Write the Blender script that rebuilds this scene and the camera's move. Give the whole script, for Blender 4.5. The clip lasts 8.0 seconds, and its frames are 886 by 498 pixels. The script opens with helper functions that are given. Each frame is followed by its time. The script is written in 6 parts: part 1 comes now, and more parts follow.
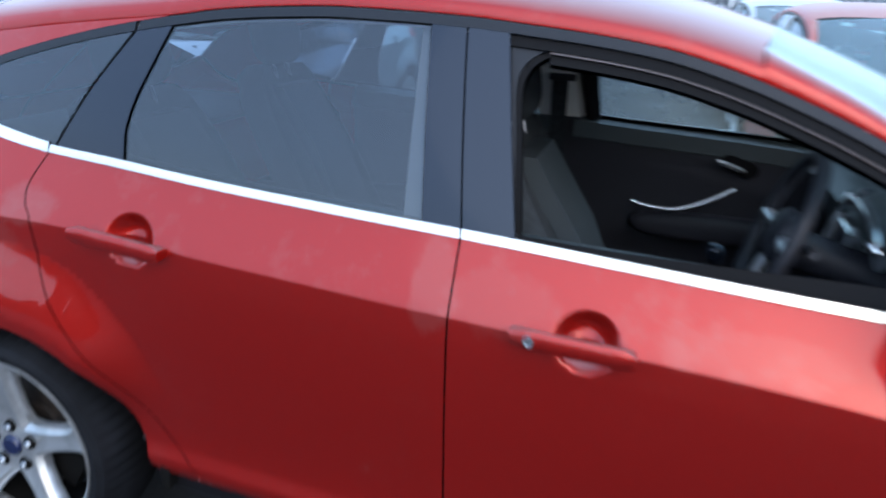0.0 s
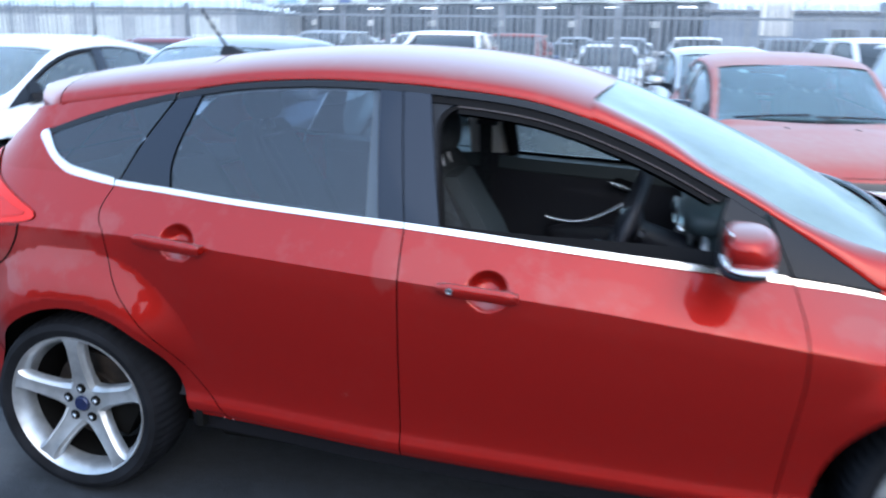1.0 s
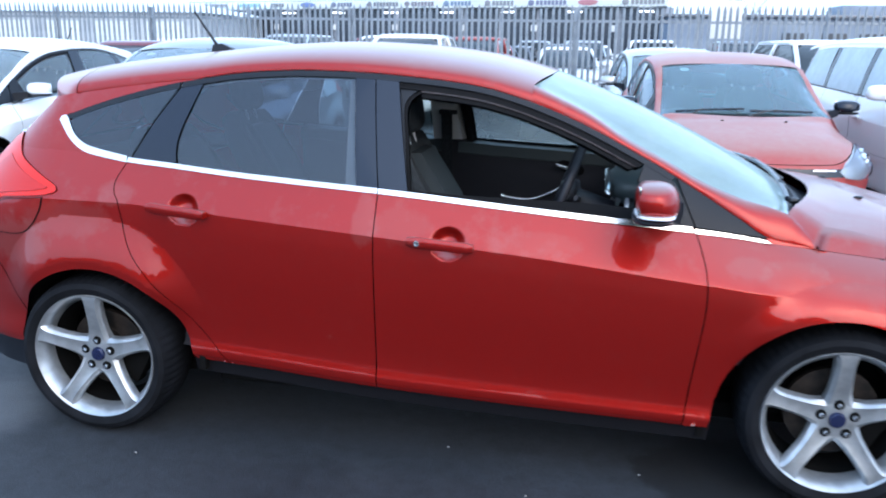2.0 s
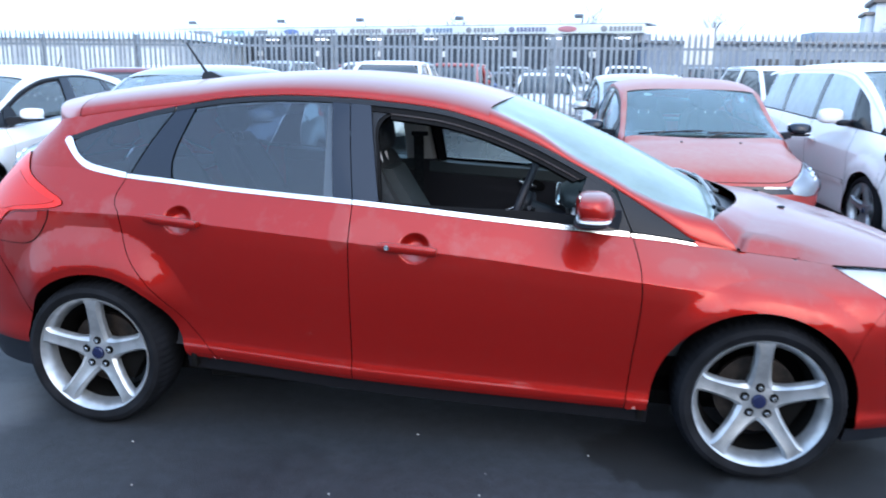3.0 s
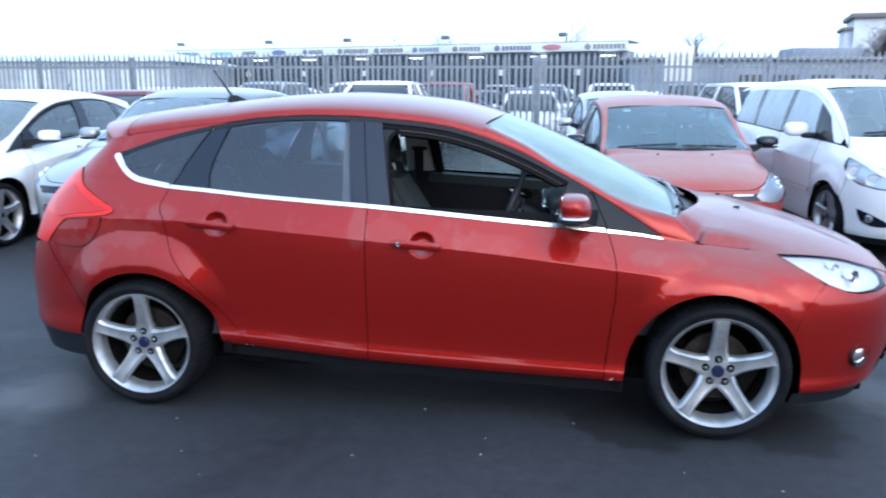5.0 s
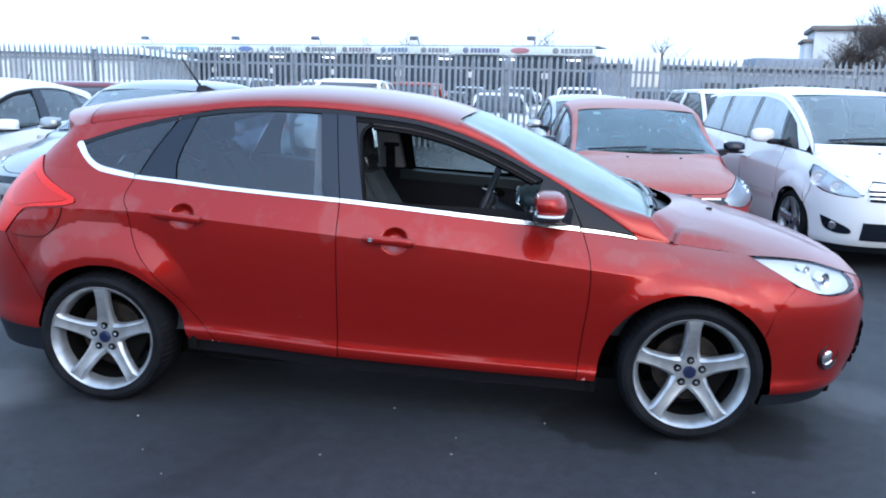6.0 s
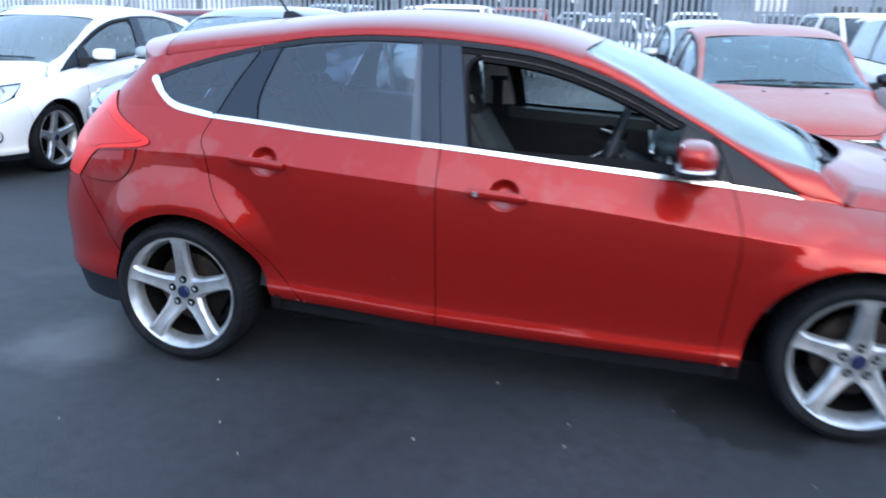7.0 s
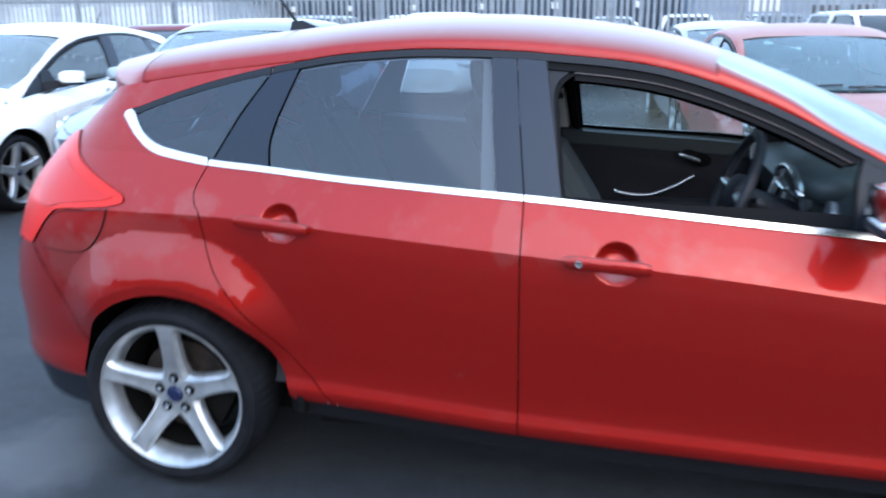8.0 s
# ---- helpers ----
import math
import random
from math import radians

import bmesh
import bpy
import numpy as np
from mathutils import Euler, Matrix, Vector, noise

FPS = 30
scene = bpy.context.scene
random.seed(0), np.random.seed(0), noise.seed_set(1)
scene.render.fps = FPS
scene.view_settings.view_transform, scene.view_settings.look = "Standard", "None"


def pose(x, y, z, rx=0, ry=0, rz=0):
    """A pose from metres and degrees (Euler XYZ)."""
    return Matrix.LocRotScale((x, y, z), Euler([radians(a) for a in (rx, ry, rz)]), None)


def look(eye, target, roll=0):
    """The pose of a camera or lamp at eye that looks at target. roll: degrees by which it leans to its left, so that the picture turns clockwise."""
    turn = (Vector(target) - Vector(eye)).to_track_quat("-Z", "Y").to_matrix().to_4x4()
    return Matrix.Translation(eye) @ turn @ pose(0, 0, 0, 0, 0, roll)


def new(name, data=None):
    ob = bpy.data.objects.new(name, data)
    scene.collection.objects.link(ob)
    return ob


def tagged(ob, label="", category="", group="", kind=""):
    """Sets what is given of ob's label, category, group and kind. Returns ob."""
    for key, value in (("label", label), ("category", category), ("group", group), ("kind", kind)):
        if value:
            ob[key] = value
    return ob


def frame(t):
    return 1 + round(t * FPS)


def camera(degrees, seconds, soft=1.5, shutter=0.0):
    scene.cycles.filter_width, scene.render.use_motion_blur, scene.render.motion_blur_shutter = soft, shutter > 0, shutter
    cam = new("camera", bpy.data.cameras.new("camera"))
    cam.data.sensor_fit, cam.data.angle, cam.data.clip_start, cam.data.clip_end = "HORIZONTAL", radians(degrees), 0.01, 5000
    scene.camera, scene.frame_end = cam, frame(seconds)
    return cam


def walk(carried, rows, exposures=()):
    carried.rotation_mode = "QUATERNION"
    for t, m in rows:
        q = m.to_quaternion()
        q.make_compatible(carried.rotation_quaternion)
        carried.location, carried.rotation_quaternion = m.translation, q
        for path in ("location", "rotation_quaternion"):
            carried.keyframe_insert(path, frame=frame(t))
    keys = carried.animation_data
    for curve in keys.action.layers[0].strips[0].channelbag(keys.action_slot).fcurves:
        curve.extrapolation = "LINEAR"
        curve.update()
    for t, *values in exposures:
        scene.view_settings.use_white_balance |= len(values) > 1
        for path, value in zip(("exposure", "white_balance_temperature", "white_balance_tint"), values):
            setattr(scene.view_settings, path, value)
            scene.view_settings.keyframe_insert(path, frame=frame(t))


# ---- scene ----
# camera and its walk
cam = camera(58.1, 8.0, soft=1.9, shutter=0.9)
PATH = [
    (0, (0.121, -2.215, 1.43), (-0.374, -0.381, 0.803), 2.6),
    (0.2, (0.145, -2.394, 1.46), (-0.294, -0.551, 0.821), 2.82),
    (0.4, (0.205, -2.527, 1.467), (-0.256, -0.667, 0.894), 3.26),
    (0.6, (0.262, -2.685, 1.472), (-0.202, -0.812, 0.948), 3.3),
    (0.8, (0.333, -2.827, 1.471), (-0.109, -0.946, 0.953), 4.4),
    (1, (0.377, -2.954, 1.503), (-0.051, -1.067, 0.995), 1.0),
    (1.2, (0.386, -3.07, 1.487), (-0.017, -1.173, 0.995), 0.15),
    (1.5, (0.403, -3.213, 1.473), (0.038, -1.315, 0.956), 0.65),
    (3, (0.6, -3.745, 1.485), (0.292, -1.819, 1.049), 0.8),
    (3.2, (0.569, -3.797, 1.479), (0.297, -1.868, 1.025), 1.33),
    (3.5, (0.576, -3.866, 1.495), (0.315, -1.938, 1.033), 1.5),
    (4, (0.621, -4.023, 1.495), (0.361, -2.088, 1.06), 0.9),
    (4.2, (0.626, -4.1, 1.494), (0.362, -2.165, 1.066), 0.0),
    (4.5, (0.64, -4.19, 1.505), (0.327, -2.26, 1.095), -0.2),
    (4.8, (0.609, -4.244, 1.499), (0.291, -2.309, 1.105), 0.18),
    (5, (0.616, -4.257, 1.502), (0.335, -2.317, 1.109), 0.2),
    (6.3, (0.545, -4.16, 1.466), (0.354, -2.207, 1.078), 1.7),
    (6.5, (0.521, -4.047, 1.47), (0.292, -2.106, 1.045), 1.5),
    (6.8, (0.492, -3.851, 1.471), (0.151, -1.952, 0.945), 1.23),
    (7, (0.451, -3.718, 1.462), (0.028, -1.846, 0.899), 1.3),
    (7.2, (0.347, -3.576, 1.464), (-0.081, -1.698, 0.923), 1.59),
    (7.5, (0.226, -3.385, 1.475), (-0.194, -1.495, 0.975), 0.3),
    (7.8, (0.088, -3.137, 1.444), (-0.322, -1.252, 0.918), 0.3),
    (8, (-0.012, -2.967, 1.449), (-0.395, -1.081, 0.907), -0.25),
]
walk(cam, [(t, look(eye, target, roll)) for t, eye, target, roll in PATH], [(0, 0.6, 5900, 12), (0.5, 0.7, 5900, 12), (1.1, 0.6, 5900, 12), (2, 0.63, 5900, 12), (3.5, 0.68, 5900, 12), (5, 0.48, 5900, 12), (6.4, 0.42, 5900, 12), (7.2, 0.7, 5900, 12), (8, 0.76, 5900, 12)])

# overcast winter daylight
world = bpy.data.worlds.new("overcast_sky")
scene.world = world
world.use_nodes = True
wt = world.node_tree
sky = wt.nodes.new("ShaderNodeTexSky")
sky.sky_type = "NISHITA"
sky.sun_disc = False
sky.sun_elevation, sky.sun_rotation = radians(32), radians(150)
sky.air_density, sky.dust_density = 1.6, 4.0
cover = wt.nodes.new("ShaderNodeMix")
cover.data_type = "RGBA"
cover.inputs[0].default_value = 0.6
cover.inputs[7].default_value = (6.1, 8.3, 11.2, 1)
wt.links.new(sky.outputs[0], cover.inputs[6])
back = wt.nodes["Background"]
wt.links.new(cover.outputs[2], back.inputs[0])
back.inputs[1].default_value = 0.195
sun = new("sun", bpy.data.lights.new("sun", "SUN"))
sun.data.energy, sun.data.angle, sun.data.color = 0.5, radians(80), (1.0, 0.97, 0.92)
sun.matrix_world = look((0, 0, 30), Vector((0, 0, 30)) - Vector((math.sin(radians(150)) * math.cos(radians(32)), math.cos(radians(150)) * math.cos(radians(32)), math.sin(radians(32)))))


# ---- materials ----
def material(name, colour, rough=0.5, metal=0.0, coat=0.0, spec=0.5):
    """A principled material; returns it with its tree and shader."""
    m = bpy.data.materials.new(name)
    m.use_nodes = True
    b = m.node_tree.nodes["Principled BSDF"]
    b.inputs["Base Color"].default_value = (*colour, 1)
    b.inputs["Roughness"].default_value = rough
    b.inputs["Metallic"].default_value = metal
    b.inputs["Coat Weight"].default_value = coat
    b.inputs["Coat Roughness"].default_value = 0.04
    b.inputs["Specular IOR Level"].default_value = spec
    return m


def node(m, kind, **values):
    n = m.node_tree.nodes.new(kind)
    for key, value in values.items():
        n.inputs[key].default_value = value
    return n


def link(m, a, b):
    m.node_tree.links.new(a, b)


def shader(m):
    return m.node_tree.nodes["Principled BSDF"]


def vary(m, scale, dark, light, detail=6.0, lo=0.35, hi=0.65, coords="Object"):
    """Mottles the base colour between two tones; returns the mix's output."""
    tc = node(m, "ShaderNodeTexCoord")
    n = node(m, "ShaderNodeTexNoise", Scale=scale, Detail=detail)
    link(m, tc.outputs[coords], n.inputs["Vector"])
    r = node(m, "ShaderNodeValToRGB")
    r.color_ramp.elements[0].position, r.color_ramp.elements[1].position = lo, hi
    r.color_ramp.elements[0].color, r.color_ramp.elements[1].color = (*dark, 1), (*light, 1)
    link(m, n.outputs[0], r.inputs[0])
    link(m, r.outputs[0], shader(m).inputs["Base Color"])
    return r.outputs[0]


def bumped(m, scale, strength, distance=0.002, detail=4.0):
    tc = node(m, "ShaderNodeTexCoord")
    n = node(m, "ShaderNodeTexNoise", Scale=scale, Detail=detail)
    link(m, tc.outputs["Object"], n.inputs["Vector"])
    b = node(m, "ShaderNodeBump", Strength=strength, Distance=distance)
    link(m, n.outputs[0], b.inputs["Height"])
    link(m, b.outputs[0], shader(m).inputs["Normal"])
    return m


def paint(name, colour, dirt=(0.42, 0.36, 0.34), amount=0.35, metal=0.25, rough=0.3, dirt_sheen=0.5, least=0.16, coat=1.0, smears=()):
    """Lacquered car paint under a film of road dirt, thicker on what faces up, where sky sheen is painted in too."""
    m = material(name, colour, rough, metal, 1.0)
    tc = node(m, "ShaderNodeTexCoord")
    n1 = node(m, "ShaderNodeTexNoise", Scale=5.0, Detail=8.0, Roughness=0.65)
    n2 = node(m, "ShaderNodeTexNoise", Scale=17.0, Detail=6.0, Roughness=0.6)
    link(m, tc.outputs["Object"], n1.inputs["Vector"])
    link(m, tc.outputs["Object"], n2.inputs["Vector"])
    both = node(m, "ShaderNodeMath")
    both.operation = "MULTIPLY"
    link(m, n1.outputs[0], both.inputs[0])
    link(m, n2.outputs[0], both.inputs[1])
    film = node(m, "ShaderNodeMapRange")
    film.inputs["From Min"].default_value, film.inputs["From Max"].default_value = least, 0.42
    film.inputs["To Min"].default_value, film.inputs["To Max"].default_value = 0.01, amount
    link(m, both.outputs[0], film.inputs["Value"])
    geo = node(m, "ShaderNodeNewGeometry")
    xyz = node(m, "ShaderNodeSeparateXYZ")
    link(m, geo.outputs["Normal"], xyz.inputs[0])
    settle = node(m, "ShaderNodeMapRange")
    settle.inputs["From Min"].default_value, settle.inputs["From Max"].default_value = 0.12, 0.5
    settle.inputs["To Min"].default_value, settle.inputs["To Max"].default_value = 0.08, 1.0
    link(m, xyz.outputs[2], settle.inputs["Value"])
    dust_sheen = node(m, "ShaderNodeMath")
    dust_sheen.operation = "MULTIPLY"
    link(m, film.outputs[0], dust_sheen.inputs[0])
    link(m, settle.outputs[0], dust_sheen.inputs[1])
    # Up-facing skin: settled dirt, plus pale sky sheen put into the colour.
    up = node(m, "ShaderNodeMapRange")
    up.inputs["From Min"].default_value, up.inputs["From Max"].default_value = 0.6, 0.985
    up.inputs["To Min"].default_value, up.inputs["To Max"].default_value = 0.0, dirt_sheen
    link(m, xyz.outputs[2], up.inputs["Value"])
    total = node(m, "ShaderNodeMath")
    total.operation, total.use_clamp = "ADD", True
    link(m, dust_sheen.outputs[0], total.inputs[0])
    link(m, up.outputs[0], total.inputs[1])
    for x, z, rx, rz, most in smears:
        at = node(m, "ShaderNodeMapping")
        at.inputs["Location"].default_value = (-x / rx, 0, -z / rz)
        at.inputs["Scale"].default_value = (1 / rx, 0, 1 / rz)
        link(m, tc.outputs["Object"], at.inputs["Vector"])
        ball = node(m, "ShaderNodeTexGradient")
        ball.gradient_type = "SPHERICAL"
        link(m, at.outputs[0], ball.inputs["Vector"])
        torn = node(m, "ShaderNodeMath")
        torn.operation = "ADD"
        link(m, ball.outputs[1], torn.inputs[0])
        link(m, n2.outputs[0], torn.inputs[1])
        edge = node(m, "ShaderNodeMapRange")
        edge.inputs["From Min"].default_value, edge.inputs["From Max"].default_value = 0.72, 0.95
        edge.inputs["To Max"].default_value = most
        link(m, torn.outputs[0], edge.inputs["Value"])
        more = node(m, "ShaderNodeMath")
        more.operation, more.use_clamp = "ADD", True
        link(m, total.outputs[0], more.inputs[0])
        link(m, edge.outputs[0], more.inputs[1])
        total = more
    mix = node(m, "ShaderNodeMix")
    mix.data_type = "RGBA"
    mix.inputs[6].default_value, mix.inputs[7].default_value = (*colour, 1), (*dirt, 1)
    link(m, total.outputs[0], mix.inputs[0])
    b = shader(m)
    link(m, mix.outputs[2], b.inputs["Base Color"])
    cr = node(m, "ShaderNodeMapRange")
    cr.inputs["To Min"].default_value, cr.inputs["To Max"].default_value = 0.03, 0.1
    link(m, total.outputs[0], cr.inputs["Value"])
    link(m, cr.outputs[0], b.inputs["Coat Roughness"])
    cw = node(m, "ShaderNodeMapRange")
    cw.inputs["To Min"].default_value, cw.inputs["To Max"].default_value = coat, coat * 0.6
    link(m, total.outputs[0], cw.inputs["Value"])
    link(m, cw.outputs[0], b.inputs["Coat Weight"])
    wave = node(m, "ShaderNodeTexNoise", Scale=6.0, Detail=2.0)
    link(m, tc.outputs["Object"], wave.inputs["Vector"])
    bump = node(m, "ShaderNodeBump", Strength=0.12, Distance=0.006)
    link(m, wave.outputs[0], bump.inputs["Height"])
    link(m, bump.outputs[0], b.inputs["Normal"])
    link(m, bump.outputs[0], b.inputs["Coat Normal"])
    return m


def glass(name, tint, gloss=0.02, ior=1.5, dust_sheen=0.0, haze=(0.46, 0.56, 0.57)):
    """Thin tinted glass: see-through, with a mirror film by Fresnel."""
    m = bpy.data.materials.new(name)
    m.use_nodes = True
    t = m.node_tree
    t.nodes.remove(t.nodes["Principled BSDF"])
    clear = node(m, "ShaderNodeBsdfTransparent")
    clear.inputs[0].default_value = (*tint, 1)
    shine = node(m, "ShaderNodeBsdfGlossy", Roughness=gloss)
    shine.inputs[0].default_value = (0.82, 0.89, 1.0, 1)
    fr = node(m, "ShaderNodeFresnel", IOR=ior)
    mix = node(m, "ShaderNodeMixShader")
    link(m, fr.outputs[0], mix.inputs[0])
    link(m, clear.outputs[0], mix.inputs[1])
    link(m, shine.outputs[0], mix.inputs[2])
    out = mix.outputs[0]
    if dust_sheen:
        # Pale diffuse film: paints sky reflection into some panes, dirt into others.
        film = node(m, "ShaderNodeBsdfDiffuse")
        film.inputs[0].default_value = (*haze, 1)
        tc = node(m, "ShaderNodeTexCoord")
        n = node(m, "ShaderNodeTexNoise", Scale=5.0, Detail=7.0, Roughness=0.65)
        link(m, tc.outputs["Object"], n.inputs["Vector"])
        amount = node(m, "ShaderNodeMapRange")
        amount.inputs["From Min"].default_value, amount.inputs["From Max"].default_value = 0.3, 0.7
        amount.inputs["To Min"].default_value, amount.inputs["To Max"].default_value = dust_sheen * 0.85, dust_sheen * 1.15
        link(m, n.outputs[0], amount.inputs["Value"])
        mix2 = node(m, "ShaderNodeMixShader")
        link(m, amount.outputs[0], mix2.inputs[0])
        link(m, out, mix2.inputs[1])
        link(m, film.outputs[0], mix2.inputs[2])
        out = mix2.outputs[0]
    link(m, out, t.nodes["Material Output"].inputs[0])
    return m


SMEARS = ((-0.26, 0.9, 0.06, 0.13, 0.1), (-1.19, 0.935, 0.11, 0.07, 0.13), (-0.13, 0.88, 0.15, 0.09, 0.06), (1.0, 0.8, 0.1, 0.05, 0.09), (1.14, 0.78, 0.16, 0.06, 0.07), (0.3, 0.85, 0.25, 0.06, 0.06), (-1.62, 0.74, 0.2, 0.14, 0.14), (-1.4, 0.84, 0.3, 0.1, 0.09))
RED = paint("red_metallic_paint", (0.298, 0.0062, 0.0034), (0.3, 0.225, 0.205), 0.13, 0.57, 0.42, 0.66, 0.268, 0.77, SMEARS)
shader(RED).inputs["Specular IOR Level"].default_value = 0.15
WHITE = paint("white_paint", (0.82, 0.83, 0.84), (0.45, 0.43, 0.4), 0.08, 0.0, 0.4, 0.05)
PALE_BLUE = paint("pale_blue_grey_paint", (0.33, 0.37, 0.4), (0.3, 0.3, 0.3), 0.1, 0.5, 0.3, 0.1)
DARK = paint("dark_blue_grey_paint", (0.02, 0.028, 0.036), (0.3, 0.3, 0.3), 0.1, 0.3, 0.3, 0.1)
DUSTY_RED = paint("dusty_red_paint", (0.34, 0.025, 0.02), (0.33, 0.22, 0.18), 0.2, 0.1, 0.5, 0.6, 0.16, 0.45)
SILVER = paint("silver_paint", (0.42, 0.44, 0.46), (0.35, 0.33, 0.3), 0.1, 0.6, 0.35, 0.1)
GREY = paint("grey_paint", (0.12, 0.13, 0.15), (0.3, 0.3, 0.3), 0.1, 0.5, 0.35, 0.1)
BLUE = paint("blue_paint", (0.05, 0.1, 0.24), (0.3, 0.3, 0.3), 0.1, 0.4, 0.35, 0.1)
MAROON = paint("maroon_paint", (0.16, 0.012, 0.02), (0.3, 0.28, 0.28), 0.1, 0.4, 0.35, 0.1)
TRIM = bumped(material("black_plastic", (0.008, 0.01, 0.015), 0.45, 0, 0, 0.28), 260, 0.25)
GLOSS_BLACK = material("gloss_black_trim", (0.008, 0.011, 0.018), 0.12, 0, 0.25, 0.36)
shader(GLOSS_BLACK).inputs["Specular Tint"].default_value = (0.7, 0.8, 1.0, 1)
BEAD = material("pale_seal_bead", (0.1, 0.085, 0.09), 0.5)
SEAL = material("rubber_seal", (0.008, 0.008, 0.009), 0.75, 0, 0, 0.1)
CHROME = bumped(material("brushed_bright_trim", (0.86, 0.88, 0.9), 0.22, 1.0), 60, 0.02)
PRIVACY = glass("privacy_glass", (0.26, 0.31, 0.37), 0.04, 1.7, 0.012)
CLEAR = glass("clear_glass", (0.66, 0.8, 0.8), 0.02, 1.7, 0.15)
DUSTY_SIDE = glass("dusty_side_glass", (0.72, 0.84, 0.84), 0.02, 1.6, 0.3, (0.5, 0.62, 0.63))
# The sky's reflection on this windscreen is put into the film colour.
SHEEN_SCREEN = glass("sky_sheen_windscreen", (0.6, 0.78, 0.77), 0.03, 1.75, 0.38, (0.5, 0.64, 0.6))
# White film colour paints the sky that these side panes would mirror.
SHEEN_SIDE = glass("sky_sheen_side_glass", (0.45, 0.55, 0.56), 0.03, 2.3, 0.75, (0.6, 0.68, 0.7))
SCREEN = glass("windscreen_glass", (0.62, 0.78, 0.77), 0.02, 1.75, 0.24)
LENS = glass("lamp_lens", (0.92, 0.95, 0.97), 0.03, 1.5)
TYRE = bumped(material("tyre_rubber", (0.01, 0.011, 0.013), 0.75, 0, 0, 0.14), 120, 0.3)
vary(TYRE, 9, (0.004, 0.0045, 0.006), (0.01, 0.011, 0.014))
ALLOY = material("silver_alloy", (0.62, 0.65, 0.68), 0.33, 0.7)
vary(ALLOY, 14, (0.33, 0.35, 0.37), (0.5, 0.525, 0.55))
RUST = material("brake_disc", (0.12, 0.075, 0.055), 0.6, 0.5)
vary(RUST, 25, (0.014, 0.012, 0.011), (0.045, 0.034, 0.028))
# Black of the arch liners; also paints shade inside the wheels.
LINER_SHADE = material("liner_and_shade_black", (0.006, 0.006, 0.006), 0.9, 0, 0, 0.05)
BADGE = material("blue_badge", (0.01, 0.016, 0.06), 0.25, 0.2, 0.5)
NUT = material("wheel_nut", (0.5, 0.52, 0.55), 0.25, 1.0)
CLOTH = bumped(material("dark_seat_cloth", (0.03, 0.032, 0.036), 0.9), 300, 0.5)
vary(CLOTH, 60, (0.014, 0.018, 0.022), (0.03, 0.038, 0.045))
GREYCLOTH = bumped(material("grey_seat_cloth", (0.03, 0.041, 0.049), 0.75), 300, 0.5)
SILL = bumped(material("matt_black_plastic", (0.005, 0.005, 0.007), 0.8, 0, 0, 0.15), 260, 0.25)
# Lighter copy of the dark soft plastic: sky on upper surfaces put into colour.
DASH_LIT = bumped(material("lit_soft_plastic", (0.042, 0.056, 0.06), 0.45), 400, 0.3)
TINTED_SCREEN = glass("tinted_windscreen", (0.55, 0.8, 0.8), 0.03, 1.7, 0.2, (0.32, 0.48, 0.51))
DASH = bumped(material("dark_soft_plastic", (0.017, 0.018, 0.025), 0.55), 400, 0.3)
LINING = bumped(material("pale_lining", (0.76, 0.75, 0.72), 0.9), 200, 0.2)
SATIN = material("satin_silver_plastic", (0.55, 0.57, 0.6), 0.3, 0.8)
REDLENS = material("red_lamp_lens", (0.66, 0.014, 0.006), 0.3, 0, 0.15, 0.3)
REDLENS.node_tree.nodes["Principled BSDF"].inputs["Subsurface Weight"].default_value = 0.0
DEEPLENS = material("deep_red_lens", (0.5, 0.01, 0.005), 0.3, 0, 0.2, 0.3)
LAMP_BACK = material("lamp_backing", (0.86, 0.87, 0.88), 0.25, 0.3)
LAMP_BOWL = material("white_lamp_bowl", (0.8, 0.83, 0.86), 0.3, 0.35)
REFLECTOR = material("lamp_reflector", (0.75, 0.78, 0.8), 0.18, 1.0)
FAR_GLASS = material("dark_car_glass", (0.02, 0.026, 0.03), 0.06, 0, 0.0, 0.3)
PLATE = material("white_plate", (0.7, 0.7, 0.68), 0.4)
SATIN_BLACK = bumped(material("satin_black_metal", (0.025, 0.027, 0.032), 0.3), 90, 0.1)
INK = material("black_ink", (0.02, 0.02, 0.02), 0.5)
MIRROR = material("mirror_glass", (0.85, 0.87, 0.88), 0.02, 1.0)


# ---- shared builders ----
def part(name, mesh, mat, parent, label=""):
    """Links one mesh (a bmesh or a mesh) as one object under a thing or a part."""
    if isinstance(mesh, bmesh.types.BMesh):
        data = bpy.data.meshes.new(name)
        mesh.to_mesh(data)
        mesh.free()
    else:
        data = mesh
    data.materials.clear()
    data.materials.append(mat)
    ob = new(name, data)
    ob.parent = parent
    if label:
        ob["label"] = label
    return ob


def thing(name, place, label, category, group="", kind=""):
    ob = new(name)
    ob.empty_display_size = 0.2
    ob.matrix_basis = place
    return tagged(ob, label, category, group, kind)


